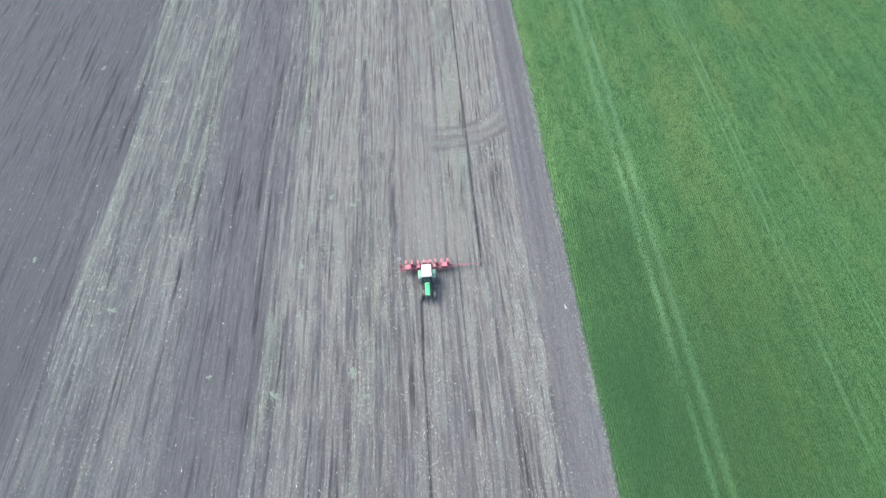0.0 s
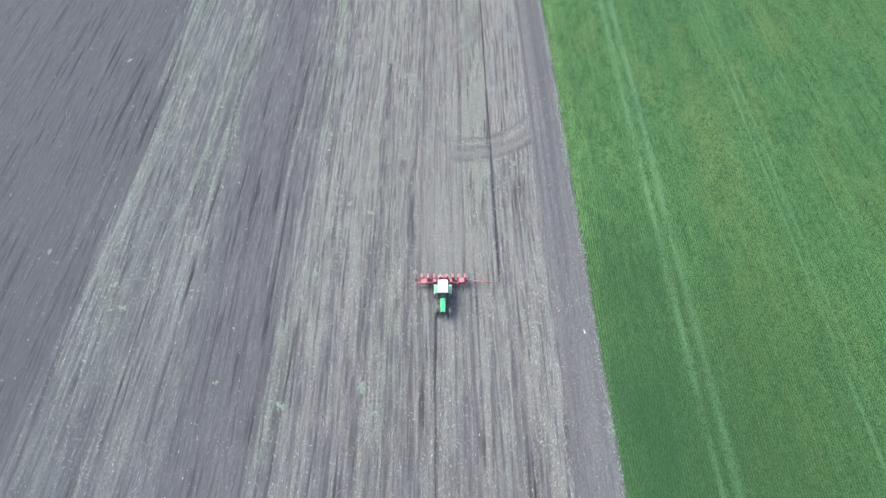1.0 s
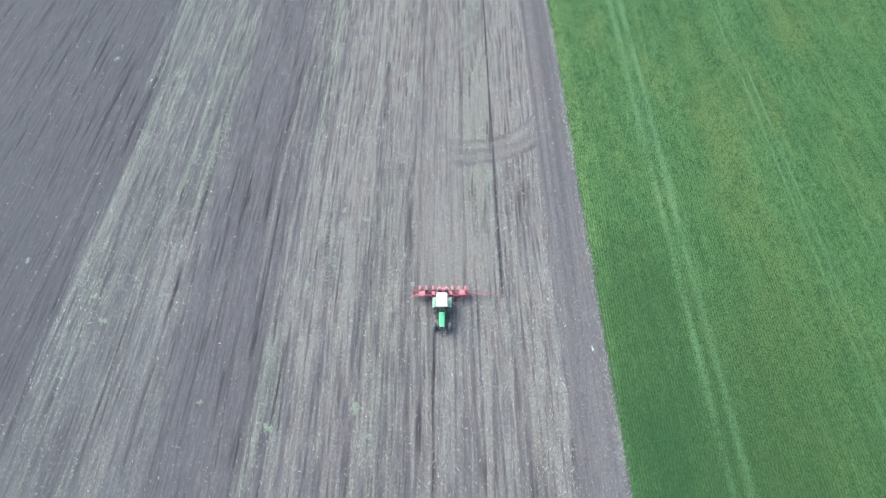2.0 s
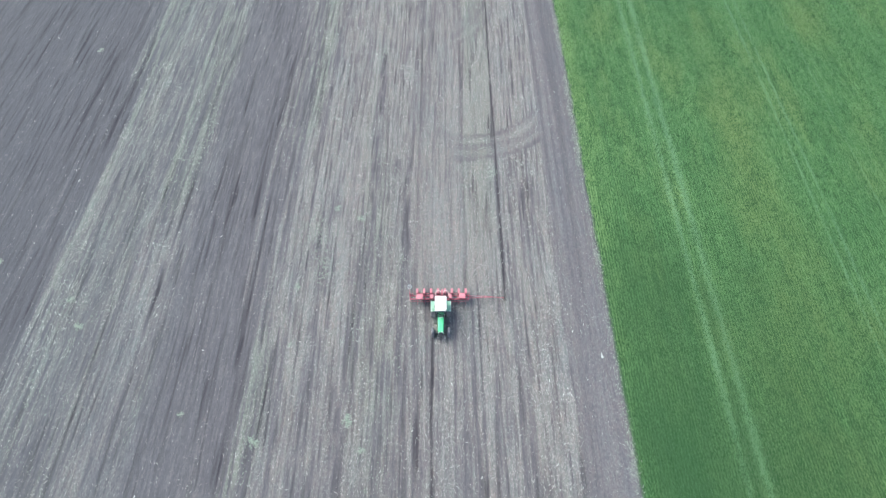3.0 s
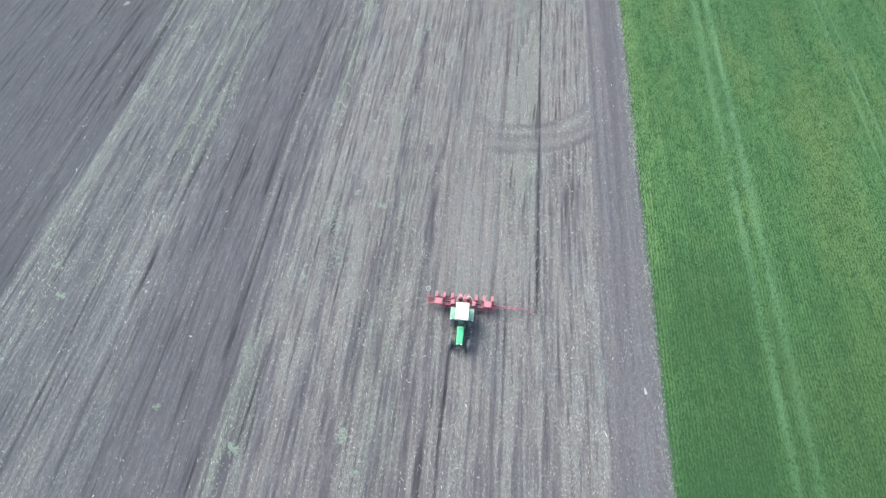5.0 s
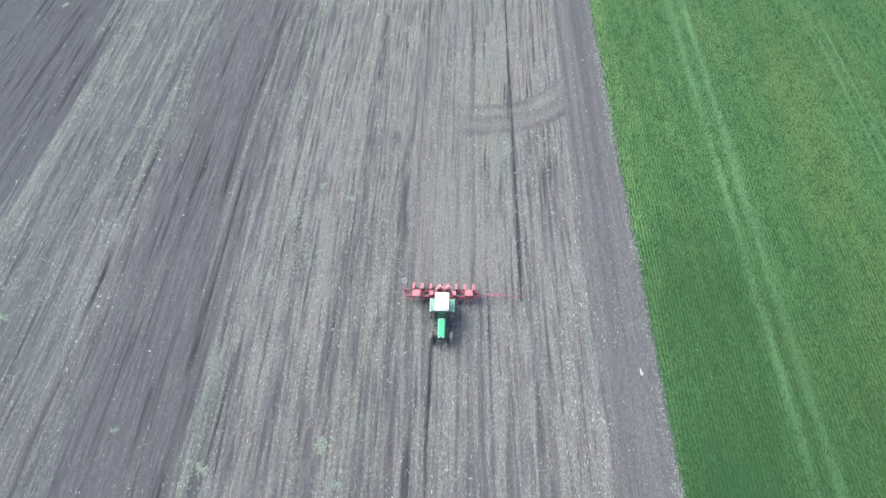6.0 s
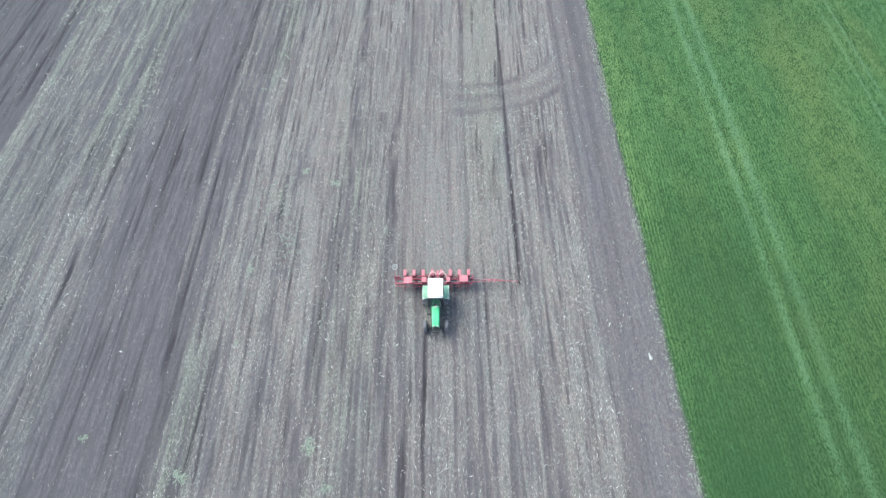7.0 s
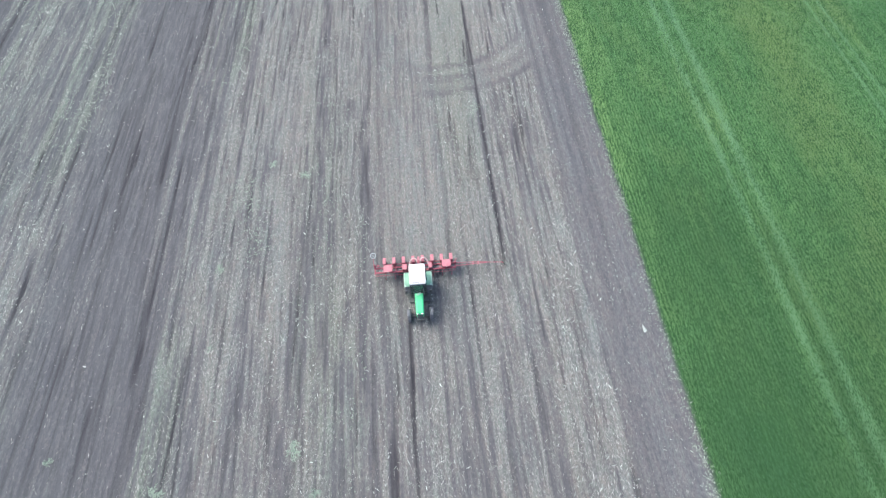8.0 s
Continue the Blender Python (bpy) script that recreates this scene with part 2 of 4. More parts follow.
def tube(points, r, sides=8, closed=False):
    """A round bar or hose along points."""
    bm, rings = bmesh.new(), []
    pts = [Vector(p) for p in points]
    for i, p in enumerate(pts):
        d = (pts[min(i + 1, len(pts) - 1)] - pts[max(i - 1, 0)]).normalized()
        u = d.cross(Vector((0.12, 0.07, 1))).normalized()
        w = d.cross(u)
        rings.append([bm.verts.new(p + r * (math.cos(k * math.tau / sides) * u + math.sin(k * math.tau / sides) * w)) for k in range(sides)])
    for a, b in zip(rings, rings[1:]):
        for k in range(sides):
            bm.faces.new((a[k], a[(k + 1) % sides], b[(k + 1) % sides], b[k]))
    bm.faces.new(rings[0][::-1])
    bm.faces.new(rings[-1])
    bmesh.ops.recalc_face_normals(bm, faces=list(bm.faces))
    return bm


def lathe(profile, sides=28, m=Matrix()):
    """Turns (across, radius) pairs about the x axis."""
    bm, rings = bmesh.new(), []
    for k in range(sides):
        c, s = math.cos(k * math.tau / sides), math.sin(k * math.tau / sides)
        rings.append([bm.verts.new((x, r * c, r * s)) for x, r in profile])
    for k in range(sides):
        a, b = rings[k], rings[(k + 1) % sides]
        for i in range(len(profile) - 1):
            bm.faces.new((a[i], a[i + 1], b[i + 1], b[i]))
    for end, flip in ((0, 1), (len(profile) - 1, -1)):
        if profile[end][1] > 1e-4:
            bm.faces.new([r[end] for r in rings][::flip])
    bmesh.ops.remove_doubles(bm, verts=list(bm.verts), dist=1e-5)
    bmesh.ops.recalc_face_normals(bm, faces=list(bm.faces))
    bm.transform(m)
    return bm


def loft(sections):
    """A skin through rings of equally many points, closed at both ends."""
    bm = bmesh.new()
    rings = [[bm.verts.new(p) for p in ring] for ring in sections]
    n = len(rings[0])
    for a, b in zip(rings, rings[1:]):
        for k in range(n):
            bm.faces.new((a[k], a[(k + 1) % n], b[(k + 1) % n], b[k]))
    bm.faces.new(rings[0][::-1])
    bm.faces.new(rings[-1])
    bmesh.ops.recalc_face_normals(bm, faces=list(bm.faces))
    return bm


# ---- the fields ----
def lattice(i, j, seed):
    h = (i.astype(np.int64) * 374761393 + j.astype(np.int64) * 668265263 + seed * 1442695041) & 0xFFFFFFFF
    h = ((h ^ (h >> 13)) * 1274126177) & 0xFFFFFFFF
    return ((h ^ (h >> 16)) & 0xFFFF) / 65535.0


def smooth_noise(x, y, seed):
    """Value noise between 0 and 1 on arrays; each column of cells is shifted along y, so that no cells end in line."""
    i = np.floor(x)
    u = x - i
    u = u * u * (3 - 2 * u)
    out = 0.0
    for k, w in ((i, 1 - u), (i + 1, u)):
        yk = y + 0.618 * k + 0.37 * lattice(k, k * 0, seed + 900)
        j = np.floor(yk)
        v = yk - j
        v = v * v * (3 - 2 * v)
        out = out + w * (lattice(k, j, seed) * (1 - v) + lattice(k, j + 1, seed) * v)
    return out


def step(v, a, b):
    k = np.clip((v - a) / (b - a), 0, 1)
    return k * k * (3 - 2 * k)


def band(v, a, b, soft):
    return step(v, a - soft, a + soft) * (1 - step(v, b - soft, b + soft))


EDGE = 16.25                         # where the wheat begins
TRAMS = ((25.75, 0.31), (27.45, 0.37), (41.9, 0.14), (43.3, 0.15), (49.3, 0.07))


# dark clefts left by the cultivator: x, from y, to y, depth
FURROWS = ((-54.6, 40, 47, 0.6), (-46.3, 51, 58, 0.6), (-41.1, 40, 46, 0.8), (-44.2, 27, 37, 0.8), (-26.0, 46, 55, 0.8), (-26.8, 30, 40, 0.7),
           (-26.0, 23, 30, 0.9), (-22.8, 24, 31, 0.6), (-20.35, 17, 33, 1.0), (-32.7, 25, 39, 0.8), (-41.9, 47, 62, 0.5), (-34.2, 0, 20, 0.8),
           (-30.0, 1, 10, 0.9), (-30.1, 17, 24, 0.6), (-25.5, 6, 16, 0.7), (-22.7, 6, 12, 0.6), (-20.2, 12, 16, 1.0), (-16.9, 5, 14, 0.7),
           (-9.4, 14, 22, 0.9), (-9.0, 4, 15, 0.8), (10.2, 4, 15, 0.6), (-4.4, 26, 33, 0.6), (9.1, 26, 40, 0.5), (-13.2, 38, 62, 0.5))

cleft_rng = random.Random(12)
for _ in range(95):
    cleft_x = cleft_rng.uniform(-60, 11)
    cleft_y = cleft_rng.uniform(max(-14, -0.9 * (cleft_x + 30)), 74)
    FURROWS += ((cleft_x, cleft_y, cleft_y + cleft_rng.uniform(2.5, 7.5), cleft_rng.uniform(0.35, 0.75) * (0.7 if cleft_x > -12 else 1.0)),)


def arc_mark(x, y):
    """The swept bands where a machine turned at the field's edge: 0 to 1, and the distance from their middle."""
    r1 = np.hypot(x - 2.5, y - 53.5) - 13.5
    k1 = (1 - step(np.abs(r1), 1.9, 2.35)) * step(x, -0.5, 2.6) * (1 - step(x, 15.2, 16.2)) * (1 - step(y, 52, 56))
    r2 = np.hypot(x + 7.0, y - 71.5) - 13.0
    k2 = 0.8 * (1 - step(np.abs(r2), 1.6, 2.2)) * step(x, 0.0, 2.0) * (1 - step(x, 6.4, 7.6)) * (1 - step(y, 71.0, 75.0))
    return np.maximum(k1, k2), np.where(k1 >= k2, r1, r2)


def edge_line(y):
    return EDGE + 0.25 * (smooth_noise(y * 0.08, y * 0 + 3, 5) - 0.5) + 0.16 * (smooth_noise(y * 0.9, y * 0, 6) - 0.5)


def cover(x, y):
    """How the soil is covered: straw, fresh moist soil, weeds, wheat, and its height in metres."""
    sx = x + 0.5 * (smooth_noise(y * 0.03, x * 0.02, 8) - 0.5)
    n0 = smooth_noise(sx * 0.45, y * 0.016, 11)
    yw = y + 16.0 * smooth_noise(sx * 1.9, y * 0 + 0.5, 9) + 9.0 * smooth_noise(sx * 4.3, y * 0 + 0.5, 10)
    n1 = smooth_noise(sx * 1.3, yw * 0.035, 1)
    n2 = smooth_noise(sx * 3.4, yw * 0.10, 2)
    n3 = smooth_noise(sx * 7.5, y * 0.42, 3)
    wob = sx + 2.0 * (n0 - 0.5) + 2.6 * (n1 - 0.5) + 2.0 * (n2 - 0.5)
    strip = 0.10 - 0.06 * (1 - step(wob, -44, -41)) + (0.44 - 0.13 * (1 - step(y, 6, 34))) * band(wob, -42.6, -29.0, 1.8) + 0.54 * step(wob, -21.5, -16.0) * (1 - step(sx + 0.3 * (n2 - 0.5), 11.5, 11.85))
    strip = strip - 0.16 * band(wob, -37.2, -34.5, 0.8) - 0.14 * band(wob, -5.2, -3.4, 0.4)
    strip = strip + 0.42 * band(sx, 2.20, 5.75, 0.12) * step(y, 19, 27) + 0.08 * band(wob, 5.8, 11.6, 0.4) * step(y, 25, 38) + 0.20 * band(sx + 0.6 * (n1 - 0.5), 7.5, 11.65, 0.2)
    strip = strip * (1 - 0.25 * (1 - step(y, -4, 15))) - 0.03 * (1 - step(wob, -24, -18))
    n4 = smooth_noise(sx * 2.0, y * 0.5, 4)
    residue = strip + (0.25 + 1.3 * strip) * (0.50 * (n1 - 0.5) + 0.74 * (n2 - 0.5) + 0.66 * (n3 - 0.5) + 0.36 * (n4 - 0.5))
    # dark broken furrows
    f1 = smooth_noise(sx * 1.5, yw * 0.085, 21)
    f2 = smooth_noise(sx * 2.8, yw * 0.21, 22)
    f3 = smooth_noise(sx * 6.0, y * 0.30, 23)
    f4 = smooth_noise(sx * 1.9, yw * 0.17, 26)
    fresh = 0.36 * step(f1, 0.76, 0.92) + 0.46 * step(f2, 0.75, 0.90) + 0.40 * step(f3, 0.70, 0.92) + 0.30 * step(f4, 0.78, 0.90)
    fresh = fresh * (0.70 + 0.30 * step(wob, -50, -20) * (1 - 0.5 * step(wob, 8, 14)))
    fresh = fresh * (1 - 0.8 * band(x, -1.1, 2.8, 0.2) * (1 - step(y, 15, 19))) + 0.20 * (1 - step(wob, -44.5, -42))
    for fx, y0, y1, deep in FURROWS:
        near = np.abs(x - fx) < 1.2
        if near.any():
            xx, yy = x[near], y[near]
            off = xx - fx - 0.30 * (smooth_noise(yy * 0.10, yy * 0 + fx, 24) - 0.5)
            ends = step(yy, y0 - 1.5, y0 + 2) * (1 - step(yy, y1 - 2, y1 + 1.5))
            fresh[near] += 0.85 * deep * ends * np.exp(-(off / (0.11 + 0.09 * smooth_noise(yy * 0.4, yy * 0 + fx, 25))) ** 2) * (0.6 + 0.6 * n4[near])
    # the drilled lane behind the planter; haze of the hanging dust is painted in as extra paleness
    lane = band(sx, -3.6, 2.05, 0.45) * step(y, 19.6, 21.5)
    rows = 0.5 + 0.5 * np.cos((x + 0.57) / 0.70 * math.tau)
    dusty = band(x, -2.8, 1.7, 0.6)
    residue = residue * (1 - 0.75 * lane) + lane * (0.44 + 0.40 * dusty * (1 - 0.8 * step(y, 24, 36)) + 0.10 * rows + 0.60 * (n3 - 0.5) + 0.40 * (n2 - 0.5))
    fresh = fresh * (1 - 0.6 * lane) + (0.25 + 0.85 * smooth_noise(y * 0.12, y * 0 + 2, 35)) * step(y, 19.6, 21.5) * (np.exp(-((x - 1.92) / 0.22) ** 2) + 0.7 * np.exp(-((x + 3.35) / 0.2) ** 2) + 0.35 * np.exp(-((x + 2.05) / 0.2) ** 2))
    # the furrow scratched by the marker disc, and the one of the round before
    wig = 0.10 * (smooth_noise(y * 0.12, y * 0, 31) - 0.5)
    broken = 0.75 + 0.5 * smooth_noise(y * 0.7, y * 0, 32)
    line1 = np.exp(-((x - 5.95 - wig) / (0.16 - 0.04 * step(y, 24, 40))) ** 2) * step(y, 19.0, 19.8) * broken
    line2 = np.exp(-((x + 1.42 - wig) / (0.10 + 0.09 * smooth_noise(y * 0.3, y * 0 + 9, 34))) ** 2) * (1 - step(y, 15.0, 16.5)) * broken
    fresh = fresh + np.maximum(1.05 * line1, (0.55 + 0.75 * smooth_noise(y * 0.16, y * 0 + 5, 33)) * line2)
    # the turning marks
    mark, r = arc_mark(x, y)
    rub = 0.55 * smooth_noise(r * 1.3, np.arctan2(y - 53.5, x - 2.5) * 2.5, 41) + 0.45 * smooth_noise(r * 2.6, np.arctan2(y - 53.5, x - 2.5) * 4, 42)
    residue = residue * (1 - 0.9 * mark) + mark * (0.45 + 0.75 * (rub - 0.5) + 0.16 * band(r, -1.9, -0.6, 0.3) * (1 - step(x, 9, 12)) - 0.20 * step(x, 9, 14))
    swept = 0.30 * np.exp(-((r - 0.9) / 0.35) ** 2) + 0.24 * np.exp(-((r + 0.9) / 0.3) ** 2) - 0.26 * np.exp(-((r - 1.9) / 0.3) ** 2) - 0.22 * np.exp(-((r + 0.1) / 0.3) ** 2) - 0.20 * np.exp(-((r + 1.8) / 0.3) ** 2)
    residue = residue + 0.7 * mark * swept * (1 - 0.5 * step(x, 10, 14))
    fresh = fresh * (1 - 0.8 * mark * (np.abs(x - 5.95) > 0.5)) + mark * (0.10 * step(1 - rub, 0.55, 0.8) + 0.10 * band(r, 1.5, 2.2, 0.3))
    # wheel lines along the bare strip by the wheat
    bare = band(sx, 11.75, EDGE, 0.12)
    fresh = fresh * (1 - 0.75 * bare) + bare * 0.04 + bare * 0.26 * step(smooth_noise(x * 2.2, y * 0.02, 51), 0.55, 0.8)
    residue = residue * (1 - 0.8 * bare) + bare * 0.35 + bare * 0.30 * (smooth_noise(x * 3.0, y * 0.05, 52) - 0.3)
    patch = step(smooth_noise(sx * 0.22, y * 0.05, 61), 0.50, 0.82) * (0.5 + n2)
    green = np.clip(patch * (2.0 * band(wob, -42.5, -30, 1) + 1.2 * band(wob, -19, -6, 1)) + 0.5 * band(wob, -42, -33, 1) * (0.3 + n2), 0, 1)
    green = green * (1 - lane)
    green = np.clip(green + 0.55 * band(sx, 2.15, 5.75, 0.2) * step(y, 22, 34) * (0.4 + n2), 0, 1)
    wheat = step(x - edge_line(y), -0.15, 0.40)
    height = 0.022 * (n2 - 0.5) + 0.030 * (n1 - 0.5) + 0.018 * (n3 - 0.5) - 0.05 * np.clip(fresh, 0, 1)
    height = height * (1 - wheat)
    return np.clip(residue, 0, 1), np.clip(fresh, 0, 1), green, wheat, height


def build_ground():
    xs = np.r_[-2600, -900, -300, -150, -100, np.arange(-78, 17.2, 0.085), np.arange(17.5, 90, 1.5), 110, 160, 320, 900, 2600]
    ys = np.r_[-2600, -800, -250, -100, -50, np.arange(-26, 98, 0.5), 105, 120, 160, 300, 800, 2600]
    X, Y = np.meshgrid(xs, ys)
    residue, fresh, green, wheat, height = cover(X.ravel(), Y.ravel())
    nx, ny = len(xs), len(ys)
    co = np.stack([X.ravel(), Y.ravel(), height], 1)
    k = (np.arange(ny - 1)[:, None] * nx + np.arange(nx - 1)).ravel()
    mesh = quads("ground", co, np.stack([k, k + 1, k + nx + 1, k + nx], 1), SOIL)
    for name, v in (("residue", residue), ("fresh", fresh), ("green", green), ("wheat", wheat)):
        mesh.attributes.new(name, "FLOAT", "POINT").data.foreach_set("value", v.astype(np.float32))
    mesh.shade_smooth()
    tagged(new("ground", mesh), "bare grey soil in long strips of chopped straw beside young wheat", "field", kind="structure")


def quads(name, co, faces, material):
    """A mesh from arrays of corners and of faces with equally many corners."""
    mesh = bpy.data.meshes.new(name)
    n, k = faces.shape
    mesh.vertices.add(len(co))
    mesh.vertices.foreach_set("co", co.astype(np.float32).ravel())
    mesh.loops.add(n * k)
    mesh.loops.foreach_set("vertex_index", faces.astype(np.int32).ravel())
    mesh.polygons.add(n)
    mesh.polygons.foreach_set("loop_start", np.arange(0, n * k, k, dtype=np.int32))
    mesh.update(calc_edges=True)
    mesh.validate()
    mesh.materials.append(material)
    return mesh


def blades(name, x, y, z, length, width, turn, lean, bend, material):
    """Leaves: each a narrow, folded lozenge that rises from its foot and bends over."""
    n = len(x)
    c, s = np.cos(turn), np.sin(turn)
    flat, up = np.sin(lean), np.cos(lean)
    foot = np.stack([x, y, z], 1)
    out = np.stack([c, s, 0 * c], 1)
    side = np.stack([-s, c, 0 * c], 1)
    rise = np.array([0, 0, 1.0])
    mid = foot + (0.52 * length * flat)[:, None] * out + (0.52 * length * up)[:, None] * rise
    tip = foot + (length * np.minimum(1, flat + bend))[:, None] * out + (length * np.maximum(0.05, up - bend))[:, None] * rise
    left, right = mid + (width / 2)[:, None] * side, mid - (width / 2)[:, None] * side
    co = np.stack([foot, left, right, tip], 1).reshape(-1, 3)
    b = np.arange(n)[:, None] * 4
    faces = np.concatenate([b + [0, 2, 1], b + [1, 2, 3]], 1).reshape(-1, 3)
    return quads(name, co, faces, material)


def build_wheat(rng):
    n = 1300000
    x = EDGE + rng.random(n) * 66
    y = -20 + rng.random(n) * 113
    keep = (x < 38 + 0.60 * (y + 14))
    x, y = x[keep], y[keep]
    x = np.round((x - EDGE) / 0.29) * 0.29 + EDGE + 0.12 + rng.normal(0, 1.0, len(x)) * (0.058 + 0.05 * step(y, 25, 60)) + 0.09 * (smooth_noise(y * 0.12, x * 0.25, 7) - 0.5)
    tram = np.zeros(len(x), bool)
    for tx, half in TRAMS:
        mid = tx + 0.35 * (smooth_noise(y * 0.02, y * 0 + tx, 71) - 0.5) + 0.012 * (y - 30)
        tram |= np.abs(x - mid) < half * (0.1 + 1.0 * smooth_noise(y * 0.15, y * 0 + tx, 72)) * 2.4 * rng.random(len(x))
    row = np.round((x - EDGE - 0.12) / 0.29)
    thin = smooth_noise(row * 0.7, y * 0.12, 73) * 0.55 + smooth_noise(x * 1.6, y * 1.2, 74) * 0.45
    keep = (x > edge_line(y) + 0.02) & ~tram & (rng.random(len(x)) < (0.30 + 1.1 * thin) * (0.35 + 0.65 * step(x - edge_line(y), 0.05, 0.65)))
    x, y = x[keep], y[keep]
    k = len(x)
    size = 0.70 + 0.45 * smooth_noise(x * 0.7, y * 0.3, 75) + 0.35 * smooth_noise(np.round((x - EDGE - 0.12) / 0.29) * 0.9, y * 0.06, 76)
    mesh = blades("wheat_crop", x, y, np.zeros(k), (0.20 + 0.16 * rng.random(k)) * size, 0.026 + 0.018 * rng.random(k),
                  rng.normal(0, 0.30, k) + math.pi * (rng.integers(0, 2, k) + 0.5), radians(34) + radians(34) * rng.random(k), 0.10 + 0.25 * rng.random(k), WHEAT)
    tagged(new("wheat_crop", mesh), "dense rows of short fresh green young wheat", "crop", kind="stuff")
    xs, ys = [], []
    for tx, half in TRAMS:
        m = int(22000 * half / 0.3)
        yy = -18 + rng.random(m) * 112
        xx = tx + 0.35 * (smooth_noise(yy * 0.02, yy * 0 + tx, 71) - 0.5) + 0.012 * (yy - 30) + rng.normal(0, 0.75, m) * half * (0.7 + 0.7 * smooth_noise(yy * 0.3, yy * 0 + tx, 78))
        on = (xx < 38 + 0.60 * (yy + 14)) & (rng.random(m) < 0.35 + 0.9 * smooth_noise(yy * 0.22, yy * 0 + tx, 77))
        xs.append(xx[on]), ys.append(yy[on])
    x, y = np.concatenate(xs), np.concatenate(ys)
    k = len(x)
    mesh = blades("flattened_wheat", x, y, 0.01 + 0.02 * rng.random(k), 0.16 + 0.12 * rng.random(k), 0.03 + 0.02 * rng.random(k),
                  rng.normal(math.pi / 2, 0.5, k), radians(66) + radians(14) * rng.random(k), 0.1 + 0.1 * rng.random(k), WHEAT_FLAT)
    tagged(new("flattened_wheat", mesh), "paler wheat pressed flat in pairs of sprayer wheel tracks", "crop", kind="stuff")


def build_straw(rng):
    n = 1350000
    x = -76 + rng.random(n) * (EDGE + 76)
    y = -22 + rng.random(n) * 112
    on = (x > -30 - 0.62 * (y + 14)) & (x < EDGE - 0.1)
    x, y = x[on], y[on]
    residue, fresh, green, wheat, height = cover(x, y)
    clump = smooth_noise(x * 1.1, y * 0.35, 81) * smooth_noise(x * 0.35, y * 0.12, 82)
    lane = band(x, -3.75, 2.15, 0.2) * step(y, 19.6, 21.0)
    chance = np.clip(0.012 + 1.5 * residue ** 1.9 * (0.15 + 1.9 * clump), 0, 1) * (1 - 0.95 * fresh) * (1 - 0.8 * band(x, 11.8, EDGE, 0.2)) * (1 - 0.9 * lane * (1 - 0.7 * step(y, 26, 42)))
    keep = rng.random(len(x)) < 0.95 * chance * (1 - 0.75 * arc_mark(x, y)[0])
    x, y, height, green = x[keep], y[keep], height[keep], green[keep]
    k = len(x)
    size = np.where(rng.random(k) < 0.06, 1.6, 1.0)
    mesh = blades("chopped_straw", x, y, height + 0.012, (0.08 + 0.24 * rng.random(k) ** 2) * size, (0.013 + 0.018 * rng.random(k)) * size,
                  rng.normal(math.pi / 2, 0.42, k), radians(76) + radians(12) * rng.random(k), 0.02 + 0.04 * rng.random(k), STRAW)
    tagged(new("chopped_straw", mesh), "bleached chopped maize straw strewn over the soil", "straw", kind="stuff")
    # larger pale husks and leaves
    n = 60000
    x, y = -72 + rng.random(n) * (EDGE + 71), -20 + rng.random(n) * 110
    residue, fresh, green, wheat, height = cover(x, y)
    clump = step(smooth_noise(x * 0.9, y * 0.5, 85) * smooth_noise(x * 0.2, y * 0.06, 86), 0.17, 0.5)
    lane = band(x, -3.75, 2.15, 0.2) * step(y, 19.6, 21.0)
    keep = rng.random(n) < np.clip(0.015 + 1.0 * clump * residue * (0.7 + 1.3 * band(x, -44, -29, 1)), 0, 1) * (1 - 0.85 * lane) * (1 - 0.5 * band(x, 11.8, EDGE, 0.2))
    x, y, height = x[keep], y[keep], height[keep]
    for cx, cy, sx, sy, m in ((14.0, 19.0, 0.25, 1.8, 14), (13.3, 16.0, 0.15, 0.6, 8), (3.0, 40.6, 0.9, 0.5, 26), (8.8, 43.2, 0.8, 0.6, 20), (6.3, 27.5, 0.5, 3.0, 30)):
        x, y, height = np.r_[x, rng.normal(cx, sx, m)], np.r_[y, rng.normal(cy, sy, m)], np.r_[height, np.zeros(m)]
    k = len(x)
    mesh = blades("maize_husks", x, y, height + 0.02, 0.14 + 0.28 * rng.random(k) ** 2, 0.024 + 0.036 * rng.random(k),
                  rng.normal(math.pi / 2, 0.8, k), radians(70) + radians(16) * rng.random(k), 0.03 + 0.05 * rng.random(k), HUSK)
    tagged(new("maize_husks", mesh), "pale greenish dry maize husks scattered in clumps", "straw", kind="stuff")
    # weeds
    n = 90000
    x, y = -70 + rng.random(n) * 84, -20 + rng.random(n) * 110
    green = cover(x, y)[2]
    keep = rng.random(n) < 1.0 * green * (smooth_noise(x * 0.9, y * 0.5, 83) > 0.60)
    x, y = x[keep], y[keep]
    for cx, cy, r, m in ((-14.2, 27.7, 1.6, 300), (-13.0, 23.0, 1.2, 140), (-8.6, 57.5, 0.9, 90), (5.4, 36.0, 0.5, 60)):
        x, y = np.r_[x, rng.normal(cx, r * 0.6, m)], np.r_[y, rng.normal(cy, r, m)]
    k = len(x)
    mesh = blades("field_weeds", x, y, np.zeros(k), 0.10 + 0.10 * rng.random(k), 0.04 + 0.035 * rng.random(k),
                  rng.random(k) * math.tau, radians(50) + radians(30) * rng.random(k), 0.1 + 0.15 * rng.random(k), WEED)
    tagged(new("field_weeds", mesh), "scattered pale green weeds between the straw", "weeds", kind="stuff")
    # dry fringe along the wheat
    m = 11500
    y = -20 + rng.random(m) * 112
    dense = step(smooth_noise(y * 0.25, y * 0, 84), 0.35, 0.9) + 1.2 * band(y, 38, 52, 2)
    on = rng.random(m) < 0.22 + 0.42 * dense
    y = y[on]
